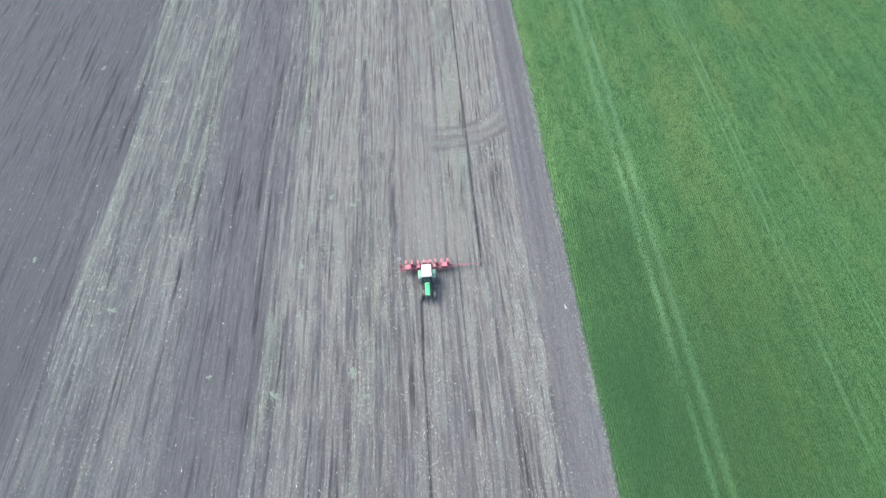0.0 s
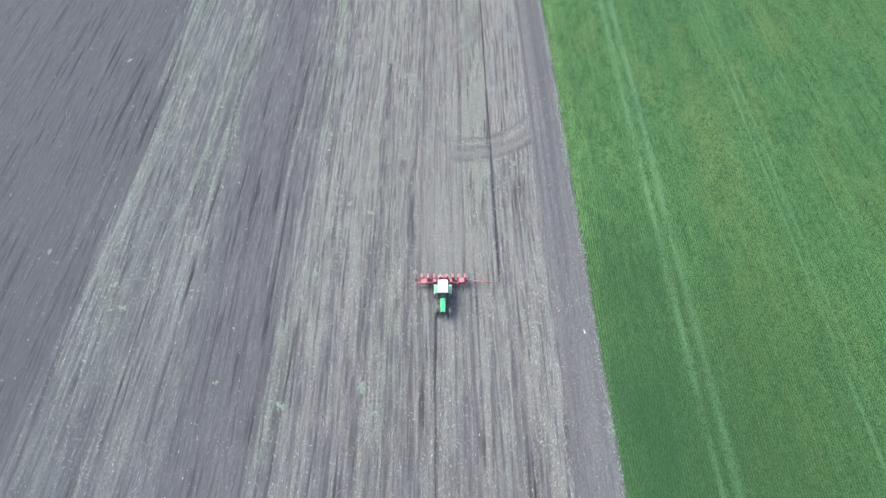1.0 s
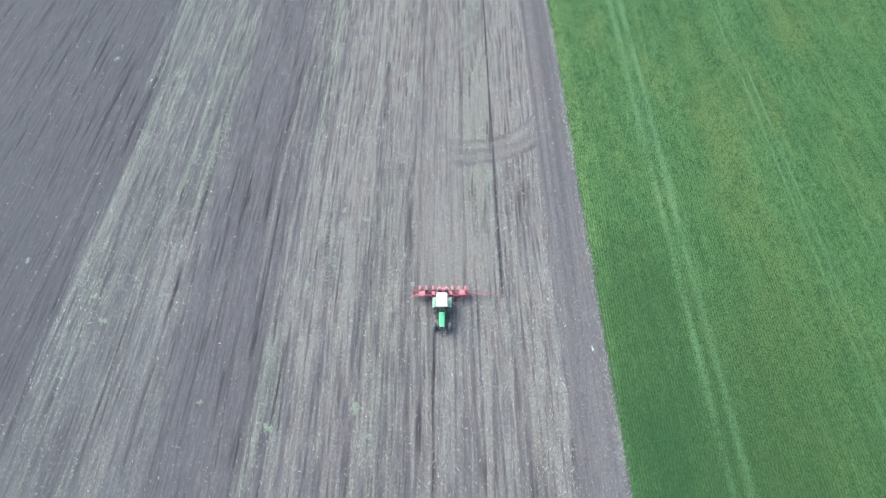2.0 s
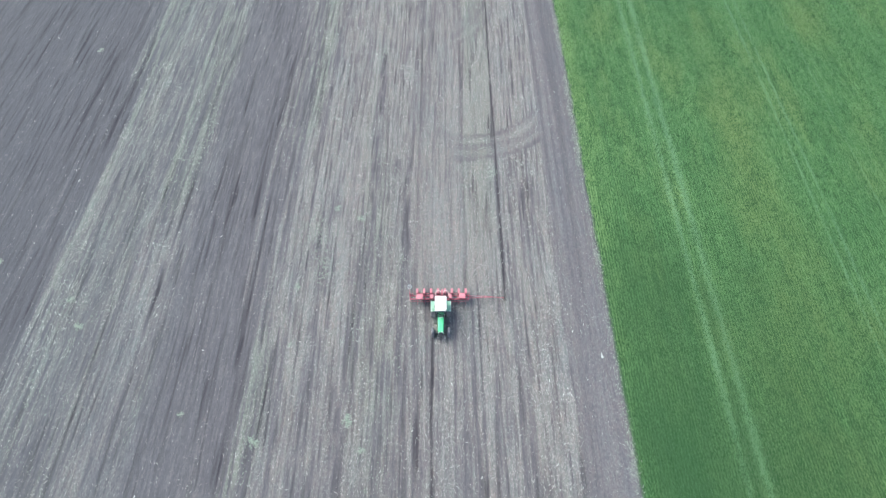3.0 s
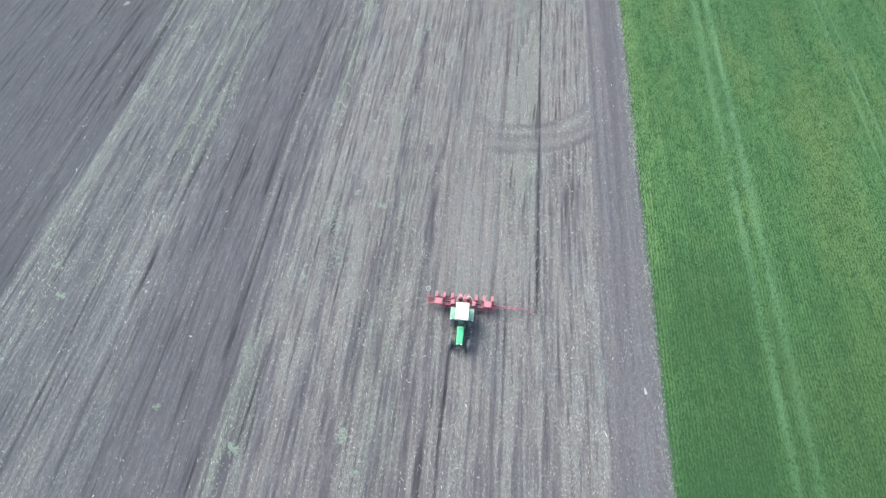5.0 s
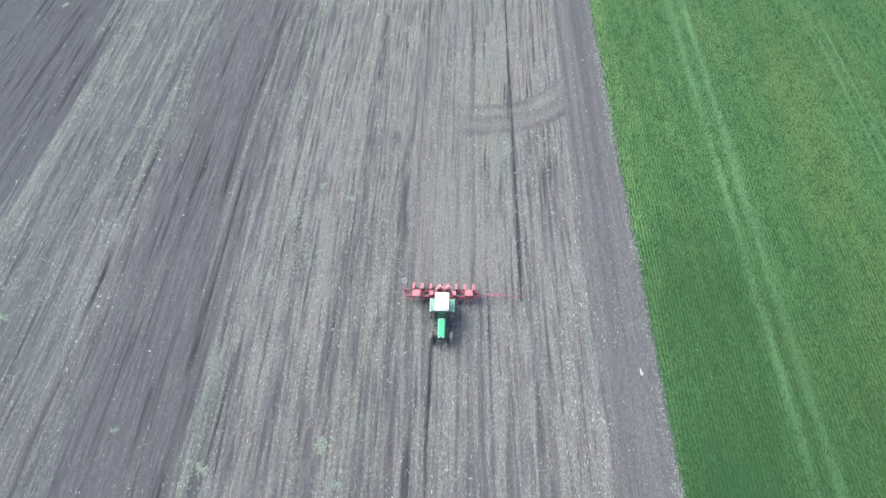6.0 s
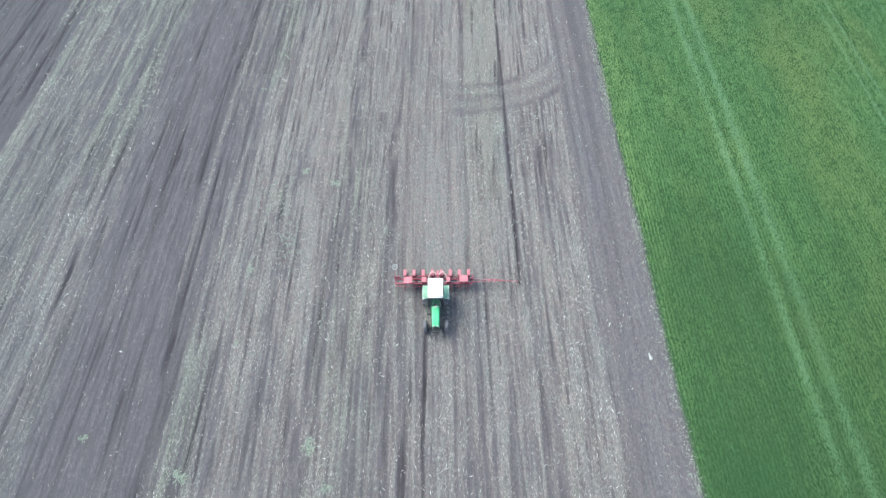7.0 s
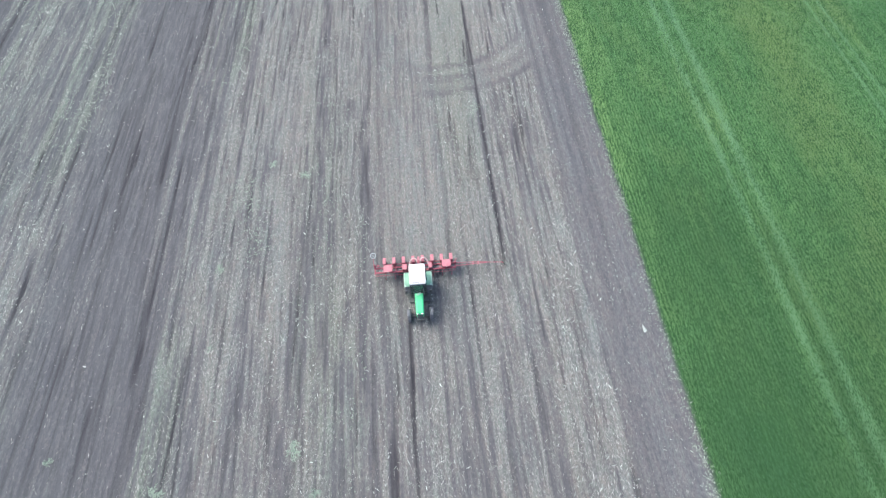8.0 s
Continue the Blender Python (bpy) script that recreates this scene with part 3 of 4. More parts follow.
    x = edge_line(y) - 0.12 + rng.normal(0, 0.24, len(y))
    k = len(x)
    mesh = blades("dry_grass_fringe", x, y, np.zeros(k), 0.10 + 0.14 * rng.random(k), 0.025 + 0.03 * rng.random(k),
                  rng.random(k) * math.tau, radians(55) + radians(28) * rng.random(k), 0.1 * rng.random(k), STRAW_PALE)
    tagged(new("dry_grass_fringe", mesh), "dry pale grass along the edge of the wheat", "grass", kind="stuff")


def build_clods(rng):
    n = 6000
    x, y = -60 + rng.random(n) * 76, -18 + rng.random(n) * 90
    on = x > -30 - 0.62 * (y + 14)
    x, y = x[on], y[on]
    height = cover(x, y)[4]
    k = len(x)
    r = (0.02 + 0.03 * rng.random(k) ** 2)[:, None]
    dirs = np.array([[1, 0, 0], [0, 1, 0], [-1, 0, 0], [0, -1, 0], [0, 0, 1], [0, 0, -0.6]], float)
    co = np.stack([x, y, height + 0.3 * r[:, 0]], 1)[:, None] + r[:, None] * dirs * (0.7 + 0.6 * rng.random((k, 6, 1)))
    tri = np.array([[0, 1, 4], [1, 2, 4], [2, 3, 4], [3, 0, 4], [1, 0, 5], [2, 1, 5], [3, 2, 5], [0, 3, 5]])
    faces = (np.arange(k)[:, None, None] * 6 + tri).reshape(-1, 3)
    tagged(new("soil_clods", quads("soil_clods", co.reshape(-1, 3), faces, CLOD)), "small dry clods of grey soil on the field", "soil", kind="stuff")


def build_tufts(rng):
    """Single clumps of weeds that stand out on the soil."""
    k = 64
    rad, ang = 0.32 * rng.random(k) ** 0.8, rng.random(k) * math.tau
    mesh = blades("weed_tuft", 0.8 * rad * np.cos(ang) + 0.06 * np.sin(7 * ang), 1.5 * rad * np.sin(ang), np.zeros(k), 0.16 + 0.14 * rng.random(k), 0.045 + 0.035 * rng.random(k),
                  rng.random(k) * math.tau, radians(40) + radians(40) * rng.random(k), 0.1 + 0.15 * rng.random(k), WEED)
    first = tagged(new("weed_tuft", mesh), "low pale green weed tuft growing on the bare soil", "weed", "weed tufts on the soil")
    spots = ((-9.1, 7.5, 1.25), (-17.3, 5.6, 1.2), (-24.4, 8.0, 0.7), (-49.1, 58.5, 1.0), (-48.0, 24.0, 0.8), (-9.6, 29.5, 1.0),
             (-7.6, 4.9, 0.8), (-12.4, 31.0, 0.9), (-15.6, 21.0, 0.9), (-36.9, 16.6, 1.1), (-38.8, 19.5, 0.9), (-15.4, 14.6, 0.6))
    for n, (x, y, size) in enumerate(spots):
        m = pose(x, y, -0.01, 0, 0, 47 * n) @ Matrix.Diagonal((size, size, 0.9, 1))
        if n:
            copy_thing(first, m)
        else:
            keep = m
    first.matrix_basis = keep


build_ground()
rng = np.random.default_rng(7)
build_wheat(rng)
build_straw(rng)
build_clods(rng)
build_tufts(rng)


# ---- the tractor: it faces -y, its rear axle stands over its origin ----
def wheel(parent, name, x, y, r, width, rim_r, lugs, out):
    """A driven wheel with a lugged tyre; out: the side on which its disc is dished."""
    h = width / 2
    m = Matrix.Translation((x, y, r - 0.02))
    tyre = lathe([(-h * 0.80, rim_r), (-h * 0.98, rim_r + (r - rim_r) * 0.35), (-h, r * 0.86), (-h * 0.86, r * 0.955), (-h * 0.4, r * 0.972),
                  (h * 0.4, r * 0.972), (h * 0.86, r * 0.955), (h, r * 0.86), (h * 0.98, rim_r + (r - rim_r) * 0.35), (h * 0.80, rim_r)], 36)
    for k in range(lugs):
        for side in (-1, 1):
            a = (k + 0.5 * (side > 0)) * math.tau / lugs
            lug = box(-0.02, h * 0.98, -0.035, 0.035, -0.03, 0.035, 0.008, seg=1)
            lug.transform(Matrix.Rotation(radians(38), 4, "Z"))
            lug.transform(Matrix.Diagonal((side, 1, 1, 1)))
            lug.transform(Matrix.Rotation(a, 4, "X") @ Matrix.Translation((0, 0, r * 0.965)))
            add(tyre, lug)
    tyre.transform(m)
    body = part(name, tyre, RUBBER, parent, "dusty black lugged tyre on a steel rim")
    rim = lathe([(-h * 0.80, rim_r + 0.012), (-h * 0.66, rim_r - 0.03), (-h * 0.2, rim_r - 0.05), (h * 0.66, rim_r - 0.03), (h * 0.80, rim_r + 0.012)], 30)
    disc = lathe([(0.0, 0.001), (0.05, 0.05), (0.05, rim_r * 0.42), (0.0, rim_r * 0.55), (-0.02, rim_r - 0.03), (-0.045, rim_r - 0.03), (-0.03, rim_r * 0.55), (0.0, rim_r * 0.40), (-0.01, 0.001)], 30)
    disc.transform(Matrix.Diagonal((out, 1, 1, 1)) @ Matrix.Translation((h * 0.25, 0, 0)))
    add(rim, disc)
    for k in range(8):
        a = k * math.tau / 8
        nut = lathe([(0, 0.0), (0, 0.018), (0.025, 0.018), (0.025, 0.0)], 6, Matrix.Translation((out * h * 0.25 + (0.05 if out > 0 else -0.075), 0.3 * rim_r * math.cos(a), 0.3 * rim_r * math.sin(a))))
        add(rim, nut)
    rim.transform(m)
    part("rim", rim, GREEN_PALE, body, "faded pale rim")
    return body


def fender_shape(side, r, x0, x1, a0, a1, y, z, lip):
    """An arched guard over a wheel, with a rolled lip on its outer side."""
    rings = []
    for k in range(15):
        a = radians(a0 + (a1 - a0) * k / 14)
        c, s = math.cos(a), math.sin(a)
        prof = [(x0, r), (x1 - 0.03, r), (x1, r - 0.02), (x1, r - lip), (x1 - 0.018, r - lip), (x1 - 0.02, r - 0.035), (x1 - 0.04, r - 0.02), (x0, r - 0.02)]
        rings.append([(side * px, y + pr * c, z + pr * s) for px, pr in prof])
    return loft(rings)


def build_tractor():
    t = thing("tractor", pose(-0.63, 17.97, 0), "bright green tractor with a white cab roof, working on bare soil", "tractor")
    # backbone
    block = joined(box(-0.20, 0.20, -2.35, -0.95, 0.52, 1.02, 0.03), box(-0.26, 0.26, -1.0, 0.30, 0.50, 1.0, 0.05),
                   tube([(-0.60, 0, 0.76), (0.60, 0, 0.76)], 0.13, 14), box(-0.24, 0.24, 0.25, 0.50, 0.55, 0.95, 0.03))
    part("chassis", block, IRON, t, "dark greasy engine block and gearbox")
    # bonnet: rounded on top, a little narrower at the nose
    sections = []
    for y, w, zt in ((-2.59, 0.235, 1.36), (-2.55, 0.265, 1.43), (-2.42, 0.276, 1.47), (-1.9, 0.288, 1.52), (-1.3, 0.300, 1.56), (-1.10, 0.304, 1.575)):
        sections.append([(-w, y, 0.93), (-w, y, zt - 0.12), (-w * 0.90, y, zt - 0.035), (-w * 0.62, y, zt), (w * 0.62, y, zt), (w * 0.90, y, zt - 0.035), (w, y, zt - 0.12), (w, y, 0.93)])
    hood = part("hood", loft(sections), GREEN, t, "bright green bonnet")
    part("hood_ridge", box(-0.035, 0.035, -2.38, -1.12, 1.50, 1.545, 0.012, pose(0, 0, -0.03, 0, 0, 0) @ Matrix.Shear("XZ", 4, (0, 0))), GREEN, hood)
    grille = box(-0.20, 0.20, -2.63, -2.58, 0.78, 1.22, 0.015)
    for k in range(7):
        add(grille, box(-0.185, 0.185, -2.647, -2.623, 0.82 + 0.055 * k, 0.845 + 0.055 * k, 0.004, seg=1))
    part("grille", grille, IRON, t, "black slatted grille")
    for s in (-1, 1):
        lamp = part("headlight", lathe([(0, 0.001), (0, 0.075), (0.05, 0.085), (0.07, 0.07), (0.078, 0.001)], 18, Matrix.Translation((s * 0.148, -2.59, 1.34)) @ Matrix.Rotation(radians(-30), 4, "X") @ Matrix.Rotation(radians(-90), 4, "Y")), LAMP, t, "round clear headlight")
        part("bezel", lathe([(-0.02, 0.08), (0.055, 0.098), (0.06, 0.088), (0.0, 0.078)], 18, Matrix.Translation((s * 0.148, -2.59, 1.34)) @ Matrix.Rotation(radians(-30), 4, "X") @ Matrix.Rotation(radians(-90), 4, "Y")), IRON, lamp)
    part("front_weight", joined(*[box(-0.27 + 0.11 * k, -0.18 + 0.11 * k, -2.79, -2.63, 0.55, 0.84, 0.012) for k in range(5)]), IRON, t, "row of dark iron ballast plates")
    # front axle and wheels
    part("front_axle", joined(box(-0.62, 0.62, -2.36, -2.18, 0.42, 0.56, 0.02), box(-0.14, 0.14, -2.42, -2.12, 0.36, 0.62, 0.03), tube([(-0.6, -2.1, 0.50), (0.6, -2.1, 0.50)], 0.022)), IRON, t, "dark front axle with track rod")
    for s in (-1, 1):
        wheel(t, "front_wheel", s * 0.78, -2.25, 0.46, 0.27, 0.25, 16, s)
        guard = fender_shape(s, 0.52, 0.66, 0.91, 48, 122, -2.25, 0.44, 0.05)
        part("front_mudguard", guard, MUDGUARD, t, "dusty grey plastic front mudguard", smooth=True)
        part("guard_bracket", tube([(s * 0.60, -2.27, 0.5), (s * 0.62, -2.2, 0.9), (s * 0.72, -2.2, 1.02)], 0.018), IRON, t)
    # rear wheels, guards
    for s in (-1, 1):
        wheel(t, "rear_wheel", s * 0.78, 0.02, 0.77, 0.40, 0.45, 20, s)
        fender = part("fender", fender_shape(s, 0.87, 0.56, 0.95, 30, 124, 0.02, 0.76, 0.10), GREEN_MID, t, "dusty green rear mudguard", smooth=False)
        part("fender_rim", fender_shape(s, 0.885, 0.93, 0.995, 28, 128, 0.02, 0.76, 0.13), GREEN_PALE, fender, "pale rolled rim")
        lamp = box(s * 0.90 - 0.05, s * 0.90 + 0.05, -0.46, -0.40, 1.47, 1.55, 0.012)
        part("side_lamp", lamp, LAMP, t, "small side lamp on the mudguard")
        step_bm = joined(box(s * 0.62 - 0.13, s * 0.62 + 0.13, -1.02, -0.80, 0.46, 0.49, 0.006), box(s * 0.62 - 0.13, s * 0.62 + 0.13, -1.0, -0.82, 0.74, 0.77, 0.006),
                         box(s * 0.62 - 0.14, s * 0.62 - 0.115, -0.96, -0.86, 0.46, 1.0, 0.004), box(s * 0.62 + 0.115, s * 0.62 + 0.14, -0.96, -0.86, 0.46, 1.0, 0.004))
        part("platform", joined(box(s * 0.58 - 0.24, s * 0.58 + 0.24, -1.12, -0.82, 0.90, 0.95, 0.012), box(s * 0.50 - 0.17, s * 0.50 + 0.17, -1.42, -1.10, 0.62, 0.88, 0.03)), IRON, t, "dark tread plate and tank beside the bonnet")
        part("grab_rail", tube([(s * 0.60, -1.05, 1.0), (s * 0.80, -1.10, 1.25), (s * 0.82, -1.10, 1.62), (s * 0.58, -1.02, 1.72)], 0.02, 6), IRON, t, "bent dark grab rail")
        part("step", step_bm, IRON, t, "dark cab step")
    # cab
    part("cab_floor", joined(box(-0.60, 0.60, -1.0, 0.55, 0.98, 1.04, 0.015), box(-0.52, 0.52, 0.50, 0.58, 1.04, 1.45, 0.02)), CLOTH, t, "black cab floor")
    for s in (-1, 1):
        for n, (y0, y1, w0, w1) in enumerate(((-1.04, -0.86, 0.55, 0.53), (-0.10, -0.12, 0.62, 0.56), (0.58, 0.56, 0.58, 0.54))):
            part("cab_pillar", tube([(s * w0, y0, 1.02), (s * w0, y0, 1.4), (s * w1, y1, 2.64)], 0.030, 8), CLOTH, t, "black cab pillar")
        door = joined(tube([(s * 0.60, -0.95, 1.08), (s * 0.60, -0.16, 1.08), (s * 0.56, -0.16, 2.55), (s * 0.54, -0.84, 2.55), (s * 0.60, -0.95, 1.08)], 0.016, 6))
        door_ob = part("cab_door", door, CLOTH, t, "thin black cab door frame")
        pane = loft([[(s * 0.600, -0.95, 1.08), (s * 0.600, -0.16, 1.08), (s * 0.560, -0.16, 2.55), (s * 0.540, -0.84, 2.55)],
                     [(s * 0.606, -0.95, 1.08), (s * 0.606, -0.16, 1.08), (s * 0.566, -0.16, 2.55), (s * 0.546, -0.84, 2.55)]])
        part("pane", pane, GLASS, door_ob, "tinted door glass").visible_shadow = False
        side = loft([[(s * 0.61, -0.07, 1.46), (s * 0.58, 0.53, 1.46), (s * 0.54, 0.53, 2.58), (s * 0.56, -0.07, 2.58)],
                     [(s * 0.616, -0.07, 1.46), (s * 0.586, 0.53, 1.46), (s * 0.546, 0.53, 2.58), (s * 0.566, -0.07, 2.58)]])
        part("side_window", side, GLASS, t, "tinted side window").visible_shadow = False
    screen = loft([[(-0.52, -1.045, 1.40), (0.52, -1.045, 1.40), (0.50, -0.875, 2.60), (-0.50, -0.875, 2.60)],
                   [(-0.52, -1.037, 1.40), (0.52, -1.037, 1.40), (0.50, -0.867, 2.60), (-0.50, -0.867, 2.60)]])
    ws = part("windscreen", screen, GLASS, t, "tinted windscreen")
    ws.visible_shadow = False
    part("wiper", tube([(0.02, -1.06, 1.42), (-0.22, -0.99, 1.86)], 0.012, 6), IRON, ws)
    part("rear_window", loft([[(-0.52, 0.585, 1.46), (0.52, 0.585, 1.46), (0.50, 0.565, 2.58), (-0.50, 0.565, 2.58)],
                              [(-0.52, 0.593, 1.46), (0.52, 0.593, 1.46), (0.50, 0.573, 2.58), (-0.50, 0.573, 2.58)]]), GLASS, t, "tinted rear window").visible_shadow = False
    cowl = box(-0.33, 0.33, -1.08, -0.80, 1.34, 1.50, 0.03)
    part("dashboard", cowl, CLOTH, t, "black dashboard")
    # Added pale slab that stands for the bright reflection below the windscreen.
    part("highlight_slab", box(-0.16, 0.16, -0.06, 0.06, -0.012, 0.012, 0.006, pose(0.0, -1.17, 1.60, 6, 0, 24)), GREEN_PALE, t, "pale green slab standing for a highlight behind the bonnet")
    wheel_pts = [(0.19 * math.cos(k * math.tau / 20), 0.19 * math.sin(k * math.tau / 20), 0) for k in range(21)]
    sw = tube(wheel_pts, 0.016, 6)
    add(sw, tube([(-0.18, 0, 0), (0.18, 0, 0)], 0.012, 6))
    sw.transform(pose(0, -0.66, 1.72, 28, 0, 0))
    st = part("steering_wheel", sw, CLOTH, t, "black steering wheel")
    part("steering_column", tube([(0, -0.84, 1.45), (0, -0.67, 1.71)], 0.03), CLOTH, st)
    seat = joined(box(-0.24, 0.24, -0.38, 0.10, 1.42, 1.54, 0.05), box(-0.23, 0.23, 0.06, 0.18, 1.50, 2.05, 0.05), box(-0.16, 0.16, -0.25, 0.05, 1.04, 1.42, 0.02))
    part("driver_seat", seat, CLOTH, t, "black padded driving seat")
    roof = box(-0.555, 0.555, -0.95, 0.60, 2.60, 2.77, 0.045, seg=3)
    roof_ob = part("roof", roof, WHITE, t, "white painted cab roof")
    part("roof_panel", box(-0.43, 0.43, -0.78, 0.45, 2.755, 2.79, 0.015), WHITE, roof_ob)
    visor = box(-0.50, 0.50, -1.00, -0.935, 2.60, 2.67, 0.012)
    part("visor", visor, CLOTH, roof_ob, "dark strip under the roof edge")
    part("roof_seam", box(-0.51, 0.51, -0.875, -0.835, 2.772, 2.782, 0.003), CLOTH, roof_ob, "dark seam across the roof")
    for x in (-0.42, -0.18, 0.18, 0.42):
        part("work_light", box(x - 0.045, x + 0.045, -1.03, -0.985, 2.60, 2.67, 0.012), MUDGUARD, roof_ob, "small dark work light")
    for s in (-1, 1):
        arm = part("mirror_arm", tube([(s * 0.55, -0.95, 1.95), (s * 0.74, -1.10, 2.02), (s * 0.85, -1.16, 2.02)], 0.014, 6), IRON, t, "thin black mirror arm")
        part("mirror", joined(box(s * 0.86 - 0.09, s * 0.86 + 0.09, -1.19, -1.14, 1.82, 2.12, 0.02)), CLOTH, arm, "black mirror housing")
        part("mirror_pane", box(s * 0.86 - 0.075, s * 0.86 + 0.075, -1.138, -1.132, 1.84, 2.10, 0.0), MIRROR, arm)
    ex = part("exhaust", joined(tube([(0.36, -1.18, 1.35), (0.36, -1.18, 2.15), (0.36, -1.15, 2.32)], 0.032, 10), lathe([(0, 0.03), (0.04, 0.06), (0.5, 0.06), (0.54, 0.03)], 14, Matrix.Translation((0.36, -1.18, 1.42)) @ Matrix.Rotation(radians(-90), 4, "Y"))), IRON, t, "dark exhaust stack")
    part("bracket", box(0.29, 0.36, -1.21, -1.15, 1.38, 1.42, 0.005), IRON, ex)
    # lower links behind
    for s in (-1, 1):
        part("lift_arm", joined(tube([(s * 0.28, 0.35, 0.55), (s * 0.42, 0.98, 0.55)], 0.035), tube([(s * 0.26, 0.40, 1.05), (s * 0.38, 0.75, 0.58)], 0.022)), IRON, t, "dark lift arm")
    part("top_link", tube([(0, 0.45, 0.95), (0.03, 0.95, 1.02)], 0.03), IRON, t, "dark top link")
    return t


# ---- the planter: eight rows, 0.70 m apart ----
def row_unit(p, x):
    unit = joined(box(x - 0.05, x + 0.05, 0.24, 0.86, 0.36, 0.52, 0.012), box(x - 0.10, x + 0.10, 0.34, 0.60, 0.42, 0.74, 0.02),
                  tube([(x - 0.06, 0.22, 0.72), (x - 0.06, 0.42, 0.62)], 0.02, 6), tube([(x + 0.06, 0.22, 0.72), (x + 0.06, 0.42, 0.62)], 0.02, 6))
    u = part("row_unit", unit, RED, p, "red seed drilling unit with a hopper")
    hop = loft([[(x - 0.07, 0.38, 0.70), (x + 0.07, 0.38, 0.70), (x + 0.07, 0.56, 0.70), (x - 0.07, 0.56, 0.70)],
                [(x - 0.110, 0.27, 0.86), (x + 0.110, 0.27, 0.86), (x + 0.110, 0.72, 0.86), (x - 0.110, 0.72, 0.86)],
                [(x - 0.115, 0.25, 1.14), (x + 0.115, 0.25, 1.14), (x + 0.115, 0.79, 1.14), (x - 0.115, 0.79, 1.14)]])
    bmesh.ops.bevel(hop, geom=list(hop.edges), offset=0.018, segments=2, affect="EDGES")
    h = part("hopper", hop, RED, u)
    part("lid", box(x - 0.12, x + 0.12, 0.24, 0.80, 1.135, 1.19, 0.022, taper=0.93), RED_PALE, u, "dusty pinkish red hopper lid")
    part("opener_disc", lathe([(-0.008, 0.001), (-0.008, 0.17), (0, 0.19), (0.008, 0.17), (0.008, 0.001)], 20, Matrix.Translation((x, 0.50, 0.17))), STEEL, u, "worn steel opener disc")
    part("press_wheel", lathe([(-0.045, 0.07), (-0.055, 0.15), (0, 0.175), (0.055, 0.15), (0.045, 0.07)], 20, Matrix.Translation((x, 0.94, 0.165))), RUBBER, u, "black rubber press wheel")
    part("press_arm", joined(tube([(x - 0.07, 0.70, 0.45), (x - 0.07, 0.94, 0.17)], 0.014, 6), tube([(x + 0.07, 0.70, 0.45), (x + 0.07, 0.94, 0.17)], 0.014, 6), tube([(x - 0.08, 0.94, 0.17), (x + 0.08, 0.94, 0.17)], 0.014, 6)), RED, u)
    part("coulter_leg", joined(tube([(x, -0.18, 0.70), (x + 0.01, -0.36, 0.52), (x, -0.40, 0.10)], 0.022, 6), box(x - 0.03, x + 0.03, -0.43, -0.37, -0.02, 0.12, 0.006)), RED, u, "red fertiliser coulter leg")
    part("depth_lever", tube([(x + 0.02, 0.72, 0.5), (x + 0.03, 0.86, 0.92)], 0.012, 6), STEEL, u, "bare steel depth lever")


def marker_disc(c, tilt, r=0.2):
    return lathe([(0.0, 0.001), (0.035, r * 0.5), (0.0, r), (-0.008, r), (0.025, r * 0.5), (-0.01, 0.001)], 24, Matrix.Translation(c) @ tilt)


